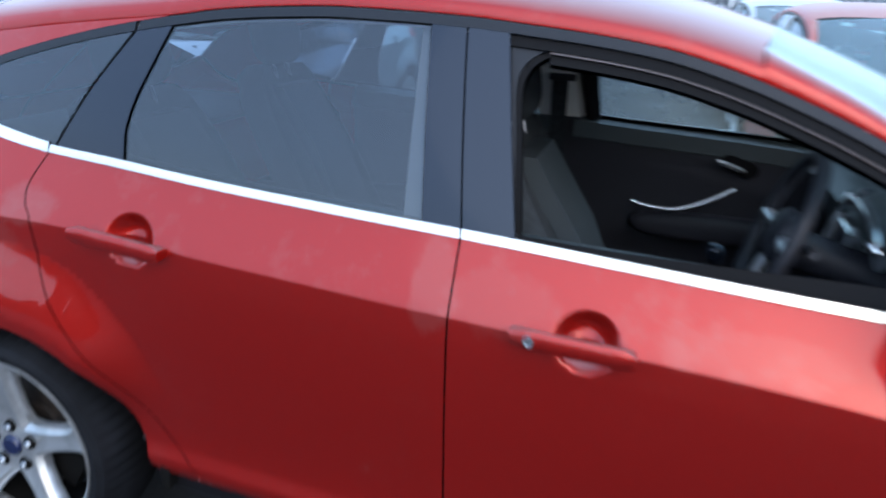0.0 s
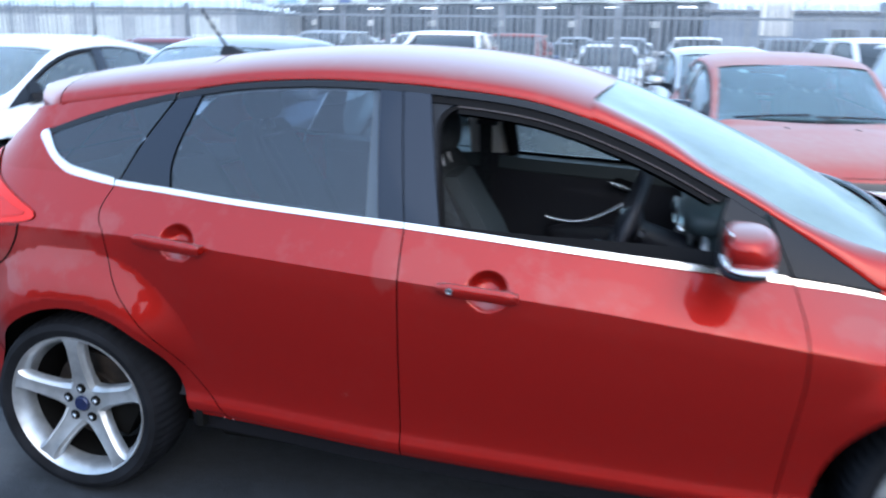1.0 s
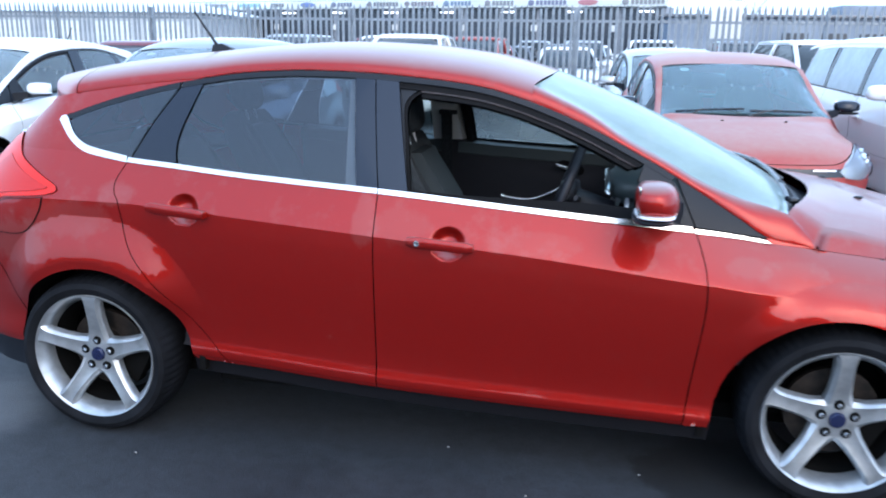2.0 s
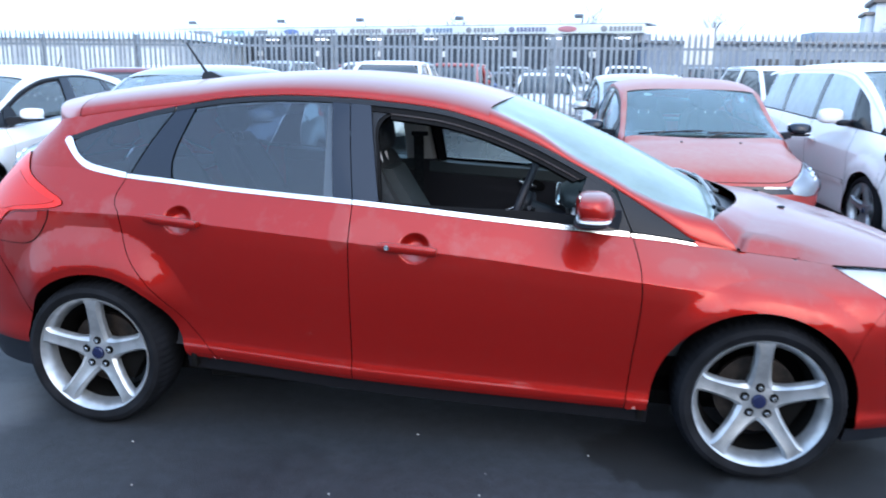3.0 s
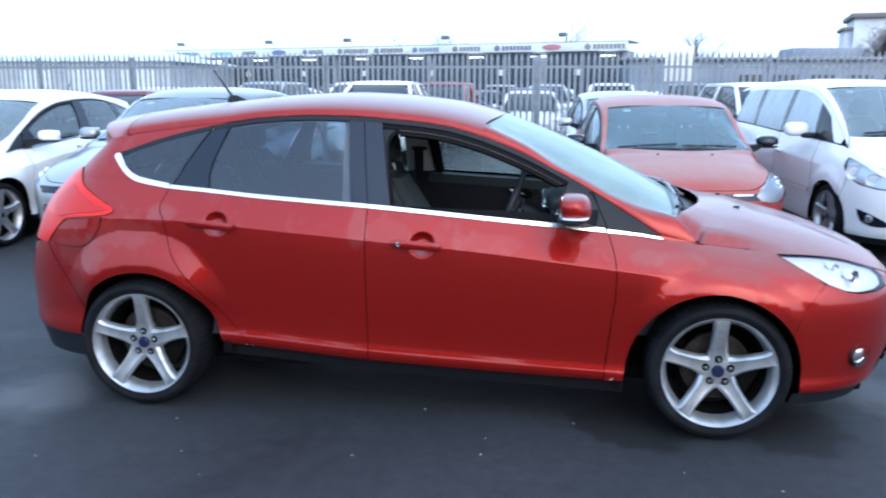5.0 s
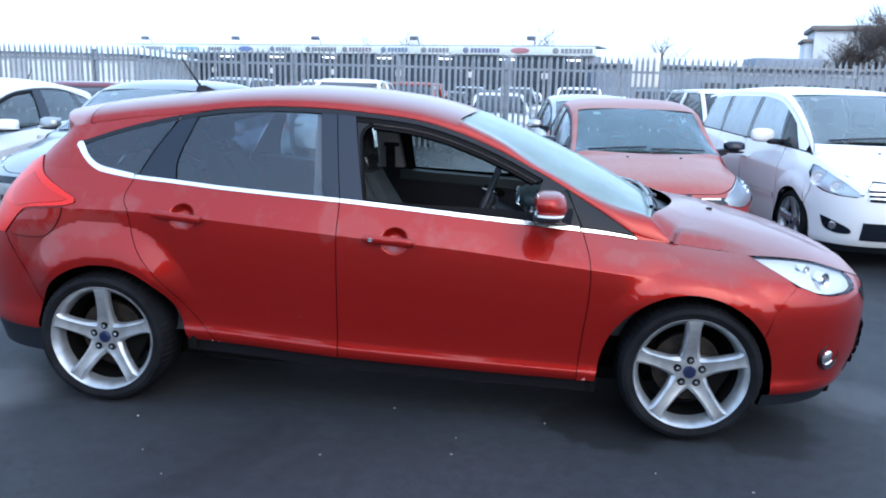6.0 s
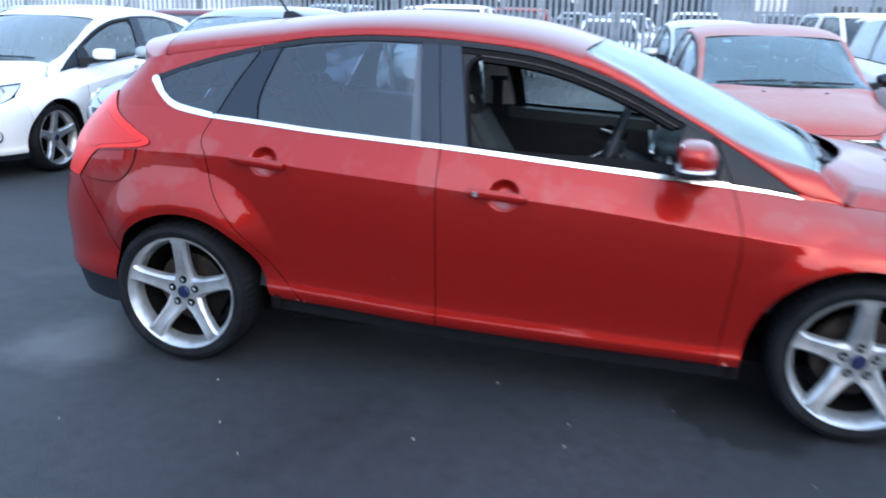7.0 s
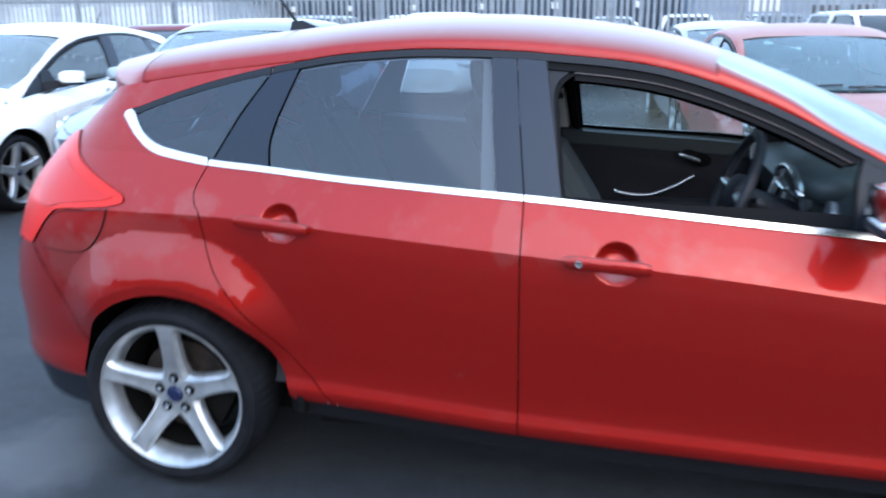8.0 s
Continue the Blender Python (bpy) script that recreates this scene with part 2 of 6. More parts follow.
def curve(*pts):
    """A monotone cubic through (x, value) pairs, level beyond its ends."""
    xs, ys = [p[0] for p in pts], [p[1] for p in pts]
    n = len(xs)
    h = [xs[i + 1] - xs[i] for i in range(n - 1)]
    d = [(ys[i + 1] - ys[i]) / h[i] for i in range(n - 1)]
    m = [d[0]] + [0 if d[i - 1] * d[i] <= 0 else 2 * d[i - 1] * d[i] / (d[i - 1] + d[i]) for i in range(1, n - 1)] + [d[-1]]

    def at(x):
        if x <= xs[0]:
            return ys[0]
        if x >= xs[-1]:
            return ys[-1]
        i = 0
        while x > xs[i + 1]:
            i += 1
        t = (x - xs[i]) / h[i]
        a, b = t * t * (3 - 2 * t), t * (1 - t)
        return ys[i] * (1 - a) + ys[i + 1] * a + h[i] * b * (m[i] * (1 - t) - m[i + 1] * t)
    return at


def bow(pts, step=6):
    """A smooth line through points of a plane."""
    out = []
    for i in range(len(pts) - 1):
        a, b = pts[max(i - 1, 0)], pts[i]
        c, d = pts[i + 1], pts[min(i + 2, len(pts) - 1)]
        for k in range(step):
            t = k / step
            out.append(tuple(0.5 * (2 * b[j] + (c[j] - a[j]) * t + (2 * a[j] - 5 * b[j] + 4 * c[j] - d[j]) * t * t
                                    + (3 * b[j] - a[j] - 3 * c[j] + d[j]) * t ** 3) for j in range(2)))
    return out + [tuple(pts[-1])]


def step01(a, b, x):
    t = min(max((x - a) / (b - a), 0), 1)
    return t * t * (3 - 2 * t)


def clip_half(poly, axis, value, keep_above):
    out = []
    for i, p in enumerate(poly):
        q = poly[i - 1]
        pin = p[axis] >= value if keep_above else p[axis] <= value
        qin = q[axis] >= value if keep_above else q[axis] <= value
        if pin != qin:
            t = (value - q[axis]) / (p[axis] - q[axis])
            cut = [q[0] + t * (p[0] - q[0]), q[1] + t * (p[1] - q[1])]
            cut[axis] = value
            out.append(tuple(cut))
        if pin:
            out.append(p)
    return out


def inside(poly, x, y):
    hit = False
    for i, (ax, ay) in enumerate(poly):
        bx, by = poly[i - 1]
        if (ay > y) != (by > y) and x < (bx - ax) * (y - ay) / (by - ay) + ax:
            hit = not hit
    return hit


def cells_of(poly, du, dv):
    """The cells of a grid cut to a polygon's outline."""
    dense = []
    for i, p in enumerate(poly):
        q = poly[i - 1]
        n = max(1, int(max(abs(p[0] - q[0]) / du, abs(p[1] - q[1]) / dv) * 3))
        dense += [(q[0] + (p[0] - q[0]) * k / n, q[1] + (p[1] - q[1]) * k / n) for k in range(n)]
    touched = set()
    for x, y in dense:
        for ex in (-1e-6, 1e-6):
            for ey in (-1e-6, 1e-6):
                touched.add((math.floor(x / du + ex), math.floor(y / dv + ey)))
    xs, ys = [p[0] for p in poly], [p[1] for p in poly]
    out = []
    for i in range(math.floor(min(xs) / du) - 1, math.ceil(max(xs) / du) + 1):
        for j in range(math.floor(min(ys) / dv) - 1, math.ceil(max(ys) / dv) + 1):
            x0, x1, y0, y1 = i * du, (i + 1) * du, j * dv, (j + 1) * dv
            near = any((i + a, j + b) in touched for a in (-1, 0, 1) for b in (-1, 0, 1))
            if near:
                c = clip_half(clip_half(clip_half(clip_half(poly, 0, x0, True), 0, x1, False), 1, y0, True), 1, y1, False)
                if len(c) > 2:
                    out.append(c)
            elif inside(poly, (x0 + x1) / 2, (y0 + y1) / 2):
                out.append([(x0, y0), (x1, y0), (x1, y1), (x0, y1)])
    return out


def skin(name, cells, place, depth=0.008, flip=False):
    """A mesh of flat cells laid on a curved surface, with true normals and a folded rim."""
    index, where, faces = {}, [], []
    for c in cells:
        f = []
        for u, v in c:
            key = (round(u * 4000), round(v * 4000))
            if key not in index:
                index[key] = len(where)
                where.append((u, v))
            if not f or f[-1] != index[key]:
                f.append(index[key])
        if f[0] == f[-1]:
            f.pop()
        if len(set(f)) == len(f) and len(f) > 2:
            area = sum(where[f[k - 1]][0] * where[f[k]][1] - where[f[k]][0] * where[f[k - 1]][1] for k in range(len(f)))
            if abs(area) > 1e-9:
                faces.append(f if area > 0 else f[::-1])
    pts, nrm, e = [], [], 1e-4
    for u, v in where:
        p = place(u, v)
        n = (place(u + e, v) - place(u - e, v)).cross(place(u, v + e) - place(u, v - e))
        n = n.normalized() if n.length > 1e-14 else Vector((0, 0, 1))
        pts.append(p)
        nrm.append(-n if flip else n)
    if flip:
        faces = [f[::-1] for f in faces]
    count = {}
    for f in faces:
        for k in range(len(f)):
            count[(f[k - 1], f[k])] = 1
    rim = [e for e in count if (e[1], e[0]) not in count]
    inner, total = {}, len(pts)
    normals = [nrm[i] for f in faces for i in f]
    if depth:
        for a, b in rim:
            for i in (a, b):
                if i not in inner:
                    inner[i] = len(pts)
                    pts.append(pts[i] - nrm[i] * depth)
            f = [b, a, inner[a], inner[b]]
            faces.append(f)
            side = (pts[a] - pts[b]).cross(nrm[a])
            side = side.normalized() if side.length > 1e-12 else nrm[a]
            normals += [side] * 4
    data = bpy.data.meshes.new(name)
    data.from_pydata(pts, [], faces)
    data.shade_smooth()
    data.normals_split_custom_set(normals)
    return data


def patch(name, place, nu, nv, depth=0.006, flip=False):
    """A skin over the unit square."""
    cells = [[(i / nu, j / nv), ((i + 1) / nu, j / nv), ((i + 1) / nu, (j + 1) / nv), (i / nu, (j + 1) / nv)] for i in range(nu) for j in range(nv)]
    return skin(name, cells, place, depth, flip)


def smoothed(bm, degrees=35):
    """Smooth shading with hard edges above an angle."""
    for f in bm.faces:
        f.smooth = True
    for e in bm.edges:
        e.smooth = len(e.link_faces) == 2 and e.calc_face_angle(0) < radians(degrees)
    return bm


def box(bm, x0, x1, y0, y1, z0, z1, bevel=0.0, turn=None, segments=2):
    """Adds a bevelled block to a bmesh."""
    made = bmesh.ops.create_cube(bm, size=1)["verts"]
    for v in made:
        v.co = Vector(((x0 + x1) / 2 + v.co.x * (x1 - x0), (y0 + y1) / 2 + v.co.y * (y1 - y0), (z0 + z1) / 2 + v.co.z * (z1 - z0)))
    if turn is not None:
        for v in made:
            v.co = turn @ v.co
    if bevel:
        edges = list({e for v in made for e in v.link_edges})
        bmesh.ops.bevel(bm, geom=edges, offset=bevel, segments=segments, profile=0.6, affect="EDGES")
    return bm


def block(x0, x1, y0, y1, z0, z1, bevel=0.0, turn=None, segments=2):
    return smoothed(box(bmesh.new(), x0, x1, y0, y1, z0, z1, bevel, turn, segments))


def lathe(profile, segments=48, axis="Y", wobble=None):
    """Turns (radius, height) pairs round an axis."""
    bm = bmesh.new()
    rings = []
    for k in range(segments):
        a = 2 * math.pi * k / segments
        ring = []
        for i, (r, h) in enumerate(profile):
            if wobble:
                r = wobble(i, k, r)
            if axis == "Y":
                ring.append(bm.verts.new((r * math.cos(a), h, r * math.sin(a))))
            else:
                ring.append(bm.verts.new((r * math.cos(a), r * math.sin(a), h)))
        rings.append(ring)
    for k in range(segments):
        a, b = rings[k], rings[(k + 1) % segments]
        for i in range(len(profile) - 1):
            bm.faces.new((a[i], b[i], b[i + 1], a[i + 1]))
    bmesh.ops.remove_doubles(bm, verts=bm.verts, dist=1e-5)
    bmesh.ops.recalc_face_normals(bm, faces=bm.faces)
    return smoothed(bm)


def tube(points, radius, sides=8, taper=None):
    """A round bar along a line of points."""
    bm = bmesh.new()
    rings = []
    pts = [Vector(p) for p in points]
    for i, p in enumerate(pts):
        d = (pts[min(i + 1, len(pts) - 1)] - pts[max(i - 1, 0)]).normalized()
        a = d.cross(Vector((0, 0, 1)) if abs(d.z) < 0.95 else Vector((1, 0, 0))).normalized()
        b = d.cross(a)
        r = radius if taper is None else taper(i / (len(pts) - 1)) * radius
        rings.append([bm.verts.new(p + (a * math.cos(t) + b * math.sin(t)) * r) for t in (2 * math.pi * k / sides for k in range(sides))])
    for r0, r1 in zip(rings, rings[1:]):
        for k in range(sides):
            bm.faces.new((r0[k - 1], r0[k], r1[k], r1[k - 1]))
    bm.faces.new(rings[0])
    bm.faces.new(rings[-1][::-1])
    bmesh.ops.recalc_face_normals(bm, faces=bm.faces)
    return smoothed(bm, 50)


def egg(cx, cy, cz, rx, ry, rz, power=3.0, nu=20, nv=12, turn=None):
    """A rounded block: a superellipsoid."""
    bm = bmesh.new()

    def sp(v, p):
        return math.copysign(abs(v) ** (2 / p), v)
    rows = []
    for j in range(nv + 1):
        b = math.pi * (j / nv - 0.5)
        rows.append([bm.verts.new((rx * sp(math.cos(b), power) * sp(math.cos(a), power), ry * sp(math.cos(b), power) * sp(math.sin(a), power), rz * sp(math.sin(b), power)))
                     for a in (2 * math.pi * k / nu for k in range(nu))])
    for j in range(nv):
        for k in range(nu):
            bm.faces.new((rows[j][k - 1], rows[j][k], rows[j + 1][k], rows[j + 1][k - 1]))
    bmesh.ops.remove_doubles(bm, verts=bm.verts, dist=1e-5)
    bmesh.ops.recalc_face_normals(bm, faces=bm.faces)
    for v in bm.verts:
        v.co = (turn @ v.co if turn is not None else v.co) + Vector((cx, cy, cz))
    return smoothed(bm, 60)


def loft(sections, closed=True, caps=True):
    """Joins loops of equal length, one after another."""
    bm = bmesh.new()
    rows = [[bm.verts.new(p) for p in s] for s in sections]
    n = len(rows[0])
    for a, b in zip(rows, rows[1:]):
        for k in range(0 if closed else 1, n):
            bm.faces.new((a[k - 1], a[k], b[k], b[k - 1]))
    if caps and closed:
        bm.faces.new(rows[0])
        bm.faces.new(rows[-1][::-1])
    bmesh.ops.recalc_face_normals(bm, faces=bm.faces)
    return smoothed(bm, 40)


# ---- cars ----
class Form:
    """A car body: its lengthwise lines, and the skin that they span. x forward, z up, metres from midway between the axles."""

    def __init__(self, sill, crease, belt, rail, plan, beltw, railw, top, hood, nose, tail, lower, screen_z, screen_y, edge, axles, flare, arch, arch_z, arch_k, s_f, s_r, s_fe, s_re, round_f, round_r, head, foot, hub_z, roof_end, arch_x, corner):
        self.dents = []
        self.sill, self.crease, self.belt, self.rail, self.plan, self.beltw = sill, crease, belt, rail, plan, beltw
        self.railw, self.top, self.hood, self.nose, self.tail, self.lower = railw, top, hood, nose, tail, lower
        self.screen_z, self.screen_y, self.edge, self.axles, self.flare, self.arch = screen_z, screen_y, edge, axles, flare, arch
        self.arch_z, self.arch_k, self.s_f, self.s_r, self.s_fe, self.s_re = arch_z, arch_k, s_f, s_r, s_fe, s_re
        self.arch_x, self.corner = arch_x, corner
        self.round_f, self.round_r, self.head, self.foot, self.hub_z, self.roof_end = round_f, round_r, head, foot, hub_z, roof_end

    def height(self, s, q):
        a, b, c, d = self.sill(s), self.crease(s), self.belt(s), self.rail(s)
        if q <= 1:
            return a + q * (b - a)
        if q <= 2:
            return b + (q - 1) * (c - b)
        return c + (q - 2) * max(d - c, 0.002)

    def level(self, s, z):
        a, b, c, d = self.sill(s), self.crease(s), self.belt(s), self.rail(s)
        if z <= b:
            return (z - a) / (b - a)
        if z <= c:
            return 1 + (z - b) / (c - b)
        return 2 + (z - c) / max(d - c, 0.002)

    def width(self, s, z):
        a, b, c, d = self.sill(s), self.crease(s), self.belt(s), self.rail(s)
        plan, bw, rw = self.plan(s), self.beltw(s), self.railw(s)
        if z > c:
            v = min((z - c) / max(d - c, 0.002), 1.3)
            return bw + (rw - bw) * v + 0.05 * v * (1 - v) * min(1, (d - c) / 0.3)
        low = self.lower((z - a) / (b - a))
        sharp = plan + low if z <= b else plan + (bw - plan) * ((z - b) / (c - b)) ** 1.1
        t = (z - b + 0.14) / (c - b + 0.14)
        t = max(t, 0)
        tail = 1 - step01(-1.2, -0.9, s)
        soft = plan + (low if z <= b else 0) + (bw - plan) * ((1 - tail) * t ** (1.7 + 1.1 * step01(0.95, 1.3, s)) + tail * 1.15 * t * t / (t + 0.15))
        k = step01(self.edge[0], self.edge[1], s) * (1 - step01(self.edge[2], self.edge[3], s))
        w = k * sharp + (1 - k) * soft
        for x, zd, rx, rz, depth in self.dents:
            r = math.hypot((s - x) / rx, (z - zd) / rz)
            if r < 1:
                w -= depth * (1 - r ** 3) ** 2
        return w

    def swollen(self, x, z):
        """How far the wheel-arch flares stand out: an upright lip, then a slope that ends in a ring."""
        out = 0.0
        for xa, zc, lip, high, side, swell in self.flare:
            r, turn = math.hypot(x - xa, z - zc), math.atan2(abs(x - xa), z - zc)
            end = high + (side - high) * step01(0.3, 1.1, turn)
            k = 1 - min(max((r - lip) / (end - lip), 0), 1)
            out += swell * (0.7 * k + 0.3 * k * k * (3 - 2 * k)) * (1 - step01(0.62, 1.2, turn))
        return out

    def point(self, s, z, off=0.0):
        sc = min(max(s, self.s_r), self.s_f)
        w = self.width(sc, z)
        if s > self.s_f:
            a = min((s - self.s_f) / (self.s_fe - self.s_f), 1) * math.pi / 2
            end = self.nose(z)
            x, w = self.s_f + (end - self.s_f) * math.sin(a) + off * math.sin(a), w * max(math.cos(a), 0) ** self.round_f + off * math.cos(a)
            w += self.swollen(x, z) * math.cos(a)
        elif s < self.s_r:
            a = min((self.s_r - s) / (self.s_r - self.s_re), 1) * math.pi / 2
            end = self.tail(z)
            x, w = self.s_r + (end - self.s_r) * math.sin(a) - off * math.sin(a), w * max(math.cos(a), 0) ** self.round_r + off * math.cos(a)
            w += self.swollen(x, z) * math.cos(a)
        else:
            x, w = s, w + off + self.swollen(s, z)
        return Vector((x, -w, z))

    def station(self, x, z):
        if x > self.s_f:
            return self.s_f + math.asin(min((x - self.s_f) / (self.nose(z) - self.s_f), 1)) / (math.pi / 2) * (self.s_fe - self.s_f)
        if x < self.s_r:
            return self.s_r - math.asin(min((self.s_r - x) / (self.s_r - self.tail(z)), 1)) / (math.pi / 2) * (self.s_r - self.s_re)
        return x

    def under(self, x):
        """The lower edge of the painted side, over the wheel arches."""
        z = self.sill(x)
        for xa in self.arch_x:
            if abs(x - xa) < self.arch:
                z = max(z, self.arch_z + math.sqrt(self.arch ** 2 - (x - xa) ** 2) * self.arch_k)
        return z

    def sheet(self, name, outline, side=-1, du=0.04, dq=1 / 12, off=0.0, depth=0.01, stations=False):
        """A panel of the side, cut to an outline of (x, z)."""
        fine = []
        for i, p in enumerate(outline):
            q = outline[i - 1]
            n = max(1, int(math.hypot(p[0] - q[0], p[1] - q[1]) / 0.03))
            fine += [(q[0] + (p[0] - q[0]) * k / n, q[1] + (p[1] - q[1]) * k / n) for k in range(n)]
        flat = []
        for x, z in fine:
            s = x if stations else self.station(x, z)
            flat.append((s, self.level(s, z)))

        def place(u, v):
            p = self.point(u, self.height(u, v), off)
            return p if side < 0 else Vector((p.x, -p.y, p.z))
        return skin(name, cells_of(flat, du, dq), place, depth, side > 0)


def run(f, a, b, n=24):
    """Samples a line z = f(x) from a to b."""
    return [(a + (b - a) * k / n, f(a + (b - a) * k / n)) for k in range(n + 1)]


def edge_run(form, a, b, n=60):
    return run(form.under, a, b, n)


HATCH = dict(
    sill=curve((-2.2, 0.3), (-1.6, 0.31), (-0.93, 0.322), (-0.2, 0.284), (0.28, 0.266), (0.93, 0.245), (1.5, 0.215), (2.6, 0.215)),
    crease=curve((-2.4, 0.9), (-1.7, 0.9), (-1.45, 0.906), (-1.2, 0.906), (-1.0, 0.899), (-0.685, 0.879), (-0.208, 0.846), (0.264, 0.813), (0.735, 0.764), (0.995, 0.735), (1.3, 0.7), (1.6, 0.66), (2.5, 0.6)),
    belt=curve((-2.4, 1.09), (-1.6, 1.08), (-1.45, 1.075), (-1.3, 1.062), (-1.17, 1.043), (-1.005, 1.032), (-0.742, 1.012), (-0.485, 0.997), (-0.225, 0.982), (0.253, 0.944), (0.73, 0.903), (0.964, 0.882), (1.06, 0.869), (1.226, 0.85), (1.4, 0.83), (1.58, 0.812), (1.7, 0.808), (1.82, 0.8), (1.95, 0.783), (2.05, 0.757), (2.15, 0.728), (2.3, 0.69), (2.53, 0.685)),
    rail=curve((-1.8, 1.22), (-1.5, 1.268), (-1.2, 1.312), (-0.913, 1.346), (-0.782, 1.366), (-0.653, 1.377), (-0.525, 1.383), (-0.397, 1.382), (-0.261, 1.377), (-0.145, 1.368), (-0.02, 1.357), (0.104, 1.34), (0.228, 1.309), (0.352, 1.266), (0.477, 1.214), (0.601, 1.153), (0.726, 1.087), (0.852, 1.013), (0.978, 0.938), (1.07, 0.884), (1.226, 0.854)),
    plan=curve((-1.45, 0.856), (-1.3, 0.854), (-1.07, 0.861), (-0.7, 0.885), (-0.2, 0.9), (0.1, 0.903), (0.5, 0.902), (0.87, 0.897), (1.2, 0.892), (1.45, 0.888)),
    beltw=curve((-1.6, 0.735), (-1.45, 0.75), (-1.25, 0.768), (-1.0, 0.79), (-0.7, 0.812), (-0.23, 0.83), (0.25, 0.826), (0.73, 0.795), (1.07, 0.758), (1.226, 0.742), (1.45, 0.715)),
    railw=curve((-1.8, 0.63), (-1.45, 0.66), (-1.2, 0.675), (-0.8, 0.68), (0, 0.675), (0.35, 0.675), (0.6, 0.69), (0.85, 0.715), (1.07, 0.75), (1.226, 0.742)),
    top=curve((-1.82, 1.325), (-1.56, 1.374), (-1.26, 1.416), (-0.96, 1.449), (-0.67, 1.476), (-0.45, 1.484), (-0.24, 1.477), (0.04, 1.448), (0.18, 1.42), (0.36, 1.37)),
    hood=curve((1.1, 1.0), (1.338, 0.966), (1.48, 0.949), (1.62, 0.915), (1.77, 0.877), (1.91, 0.836), (2.05, 0.782), (2.11, 0.745), (2.15, 0.705), (2.17, 0.68)),
    nose=curve((0.15, 2.08), (0.25, 2.15), (0.4, 2.2), (0.55, 2.205), (0.64, 2.19), (0.7, 2.155), (0.8, 2.03), (1.0, 1.9)),
    tail=curve((0.2, -2.1), (0.32, -2.14), (0.55, -2.145), (0.66, -2.12), (0.8, -2.06), (0.95, -1.985), (1.05, -1.9), (1.15, -1.785), (1.25, -1.67), (1.4, -1.58)),
    lower=curve((-0.3, -0.06), (0, -0.044), (0.035, -0.034), (0.07, -0.032), (0.1, -0.036), (0.14, -0.04), (0.4, -0.026), (0.6, -0.0125), (0.8, -0.003), (0.92, 0.0002), (1, 0)),
    screen_z=curve((0.28, 1.346), (0.473, 1.257), (0.601, 1.177), (0.728, 1.113), (0.855, 1.045), (0.98, 0.998), (1.13, 0.955), (1.18, 0.91), (1.23, 0.853)),
    screen_y=curve((0.28, 0.605), (0.6, 0.635), (0.98, 0.68), (1.13, 0.7), (1.18, 0.715), (1.23, 0.742)),
    edge=(-1.8, -1.25, 0.98, 1.2), axles=(-1.324, 1.324), flare=((-1.31, 0.3, 0.393, 0.556, 0.5, 0.056), (1.315, 0.3, 0.398, 0.47, 0.46, 0.014)), arch=0.372, arch_z=0.29, arch_k=1.0,
    s_f=1.45, s_r=-1.45, s_fe=2.53, s_re=-2.35, round_f=0.6, round_r=0.5,
    head=(0.28, 0.335), foot=(1.13, 1.2), hub_z=0.3095, roof_end=-1.43, arch_x=(-1.303, 1.299), corner=1.226,
)


def roof_point(form, x, a):
    """On the roof: a runs from the one rail (0) over to the other (pi)."""
    c, s = math.cos(a), math.sin(a)
    rw, z0, z1 = form.railw(x), form.rail(x), form.top(x)
    return Vector((x, -rw * math.copysign(abs(c) ** 0.8, c), z0 + (z1 - z0) * max(s, 0) ** 0.8))


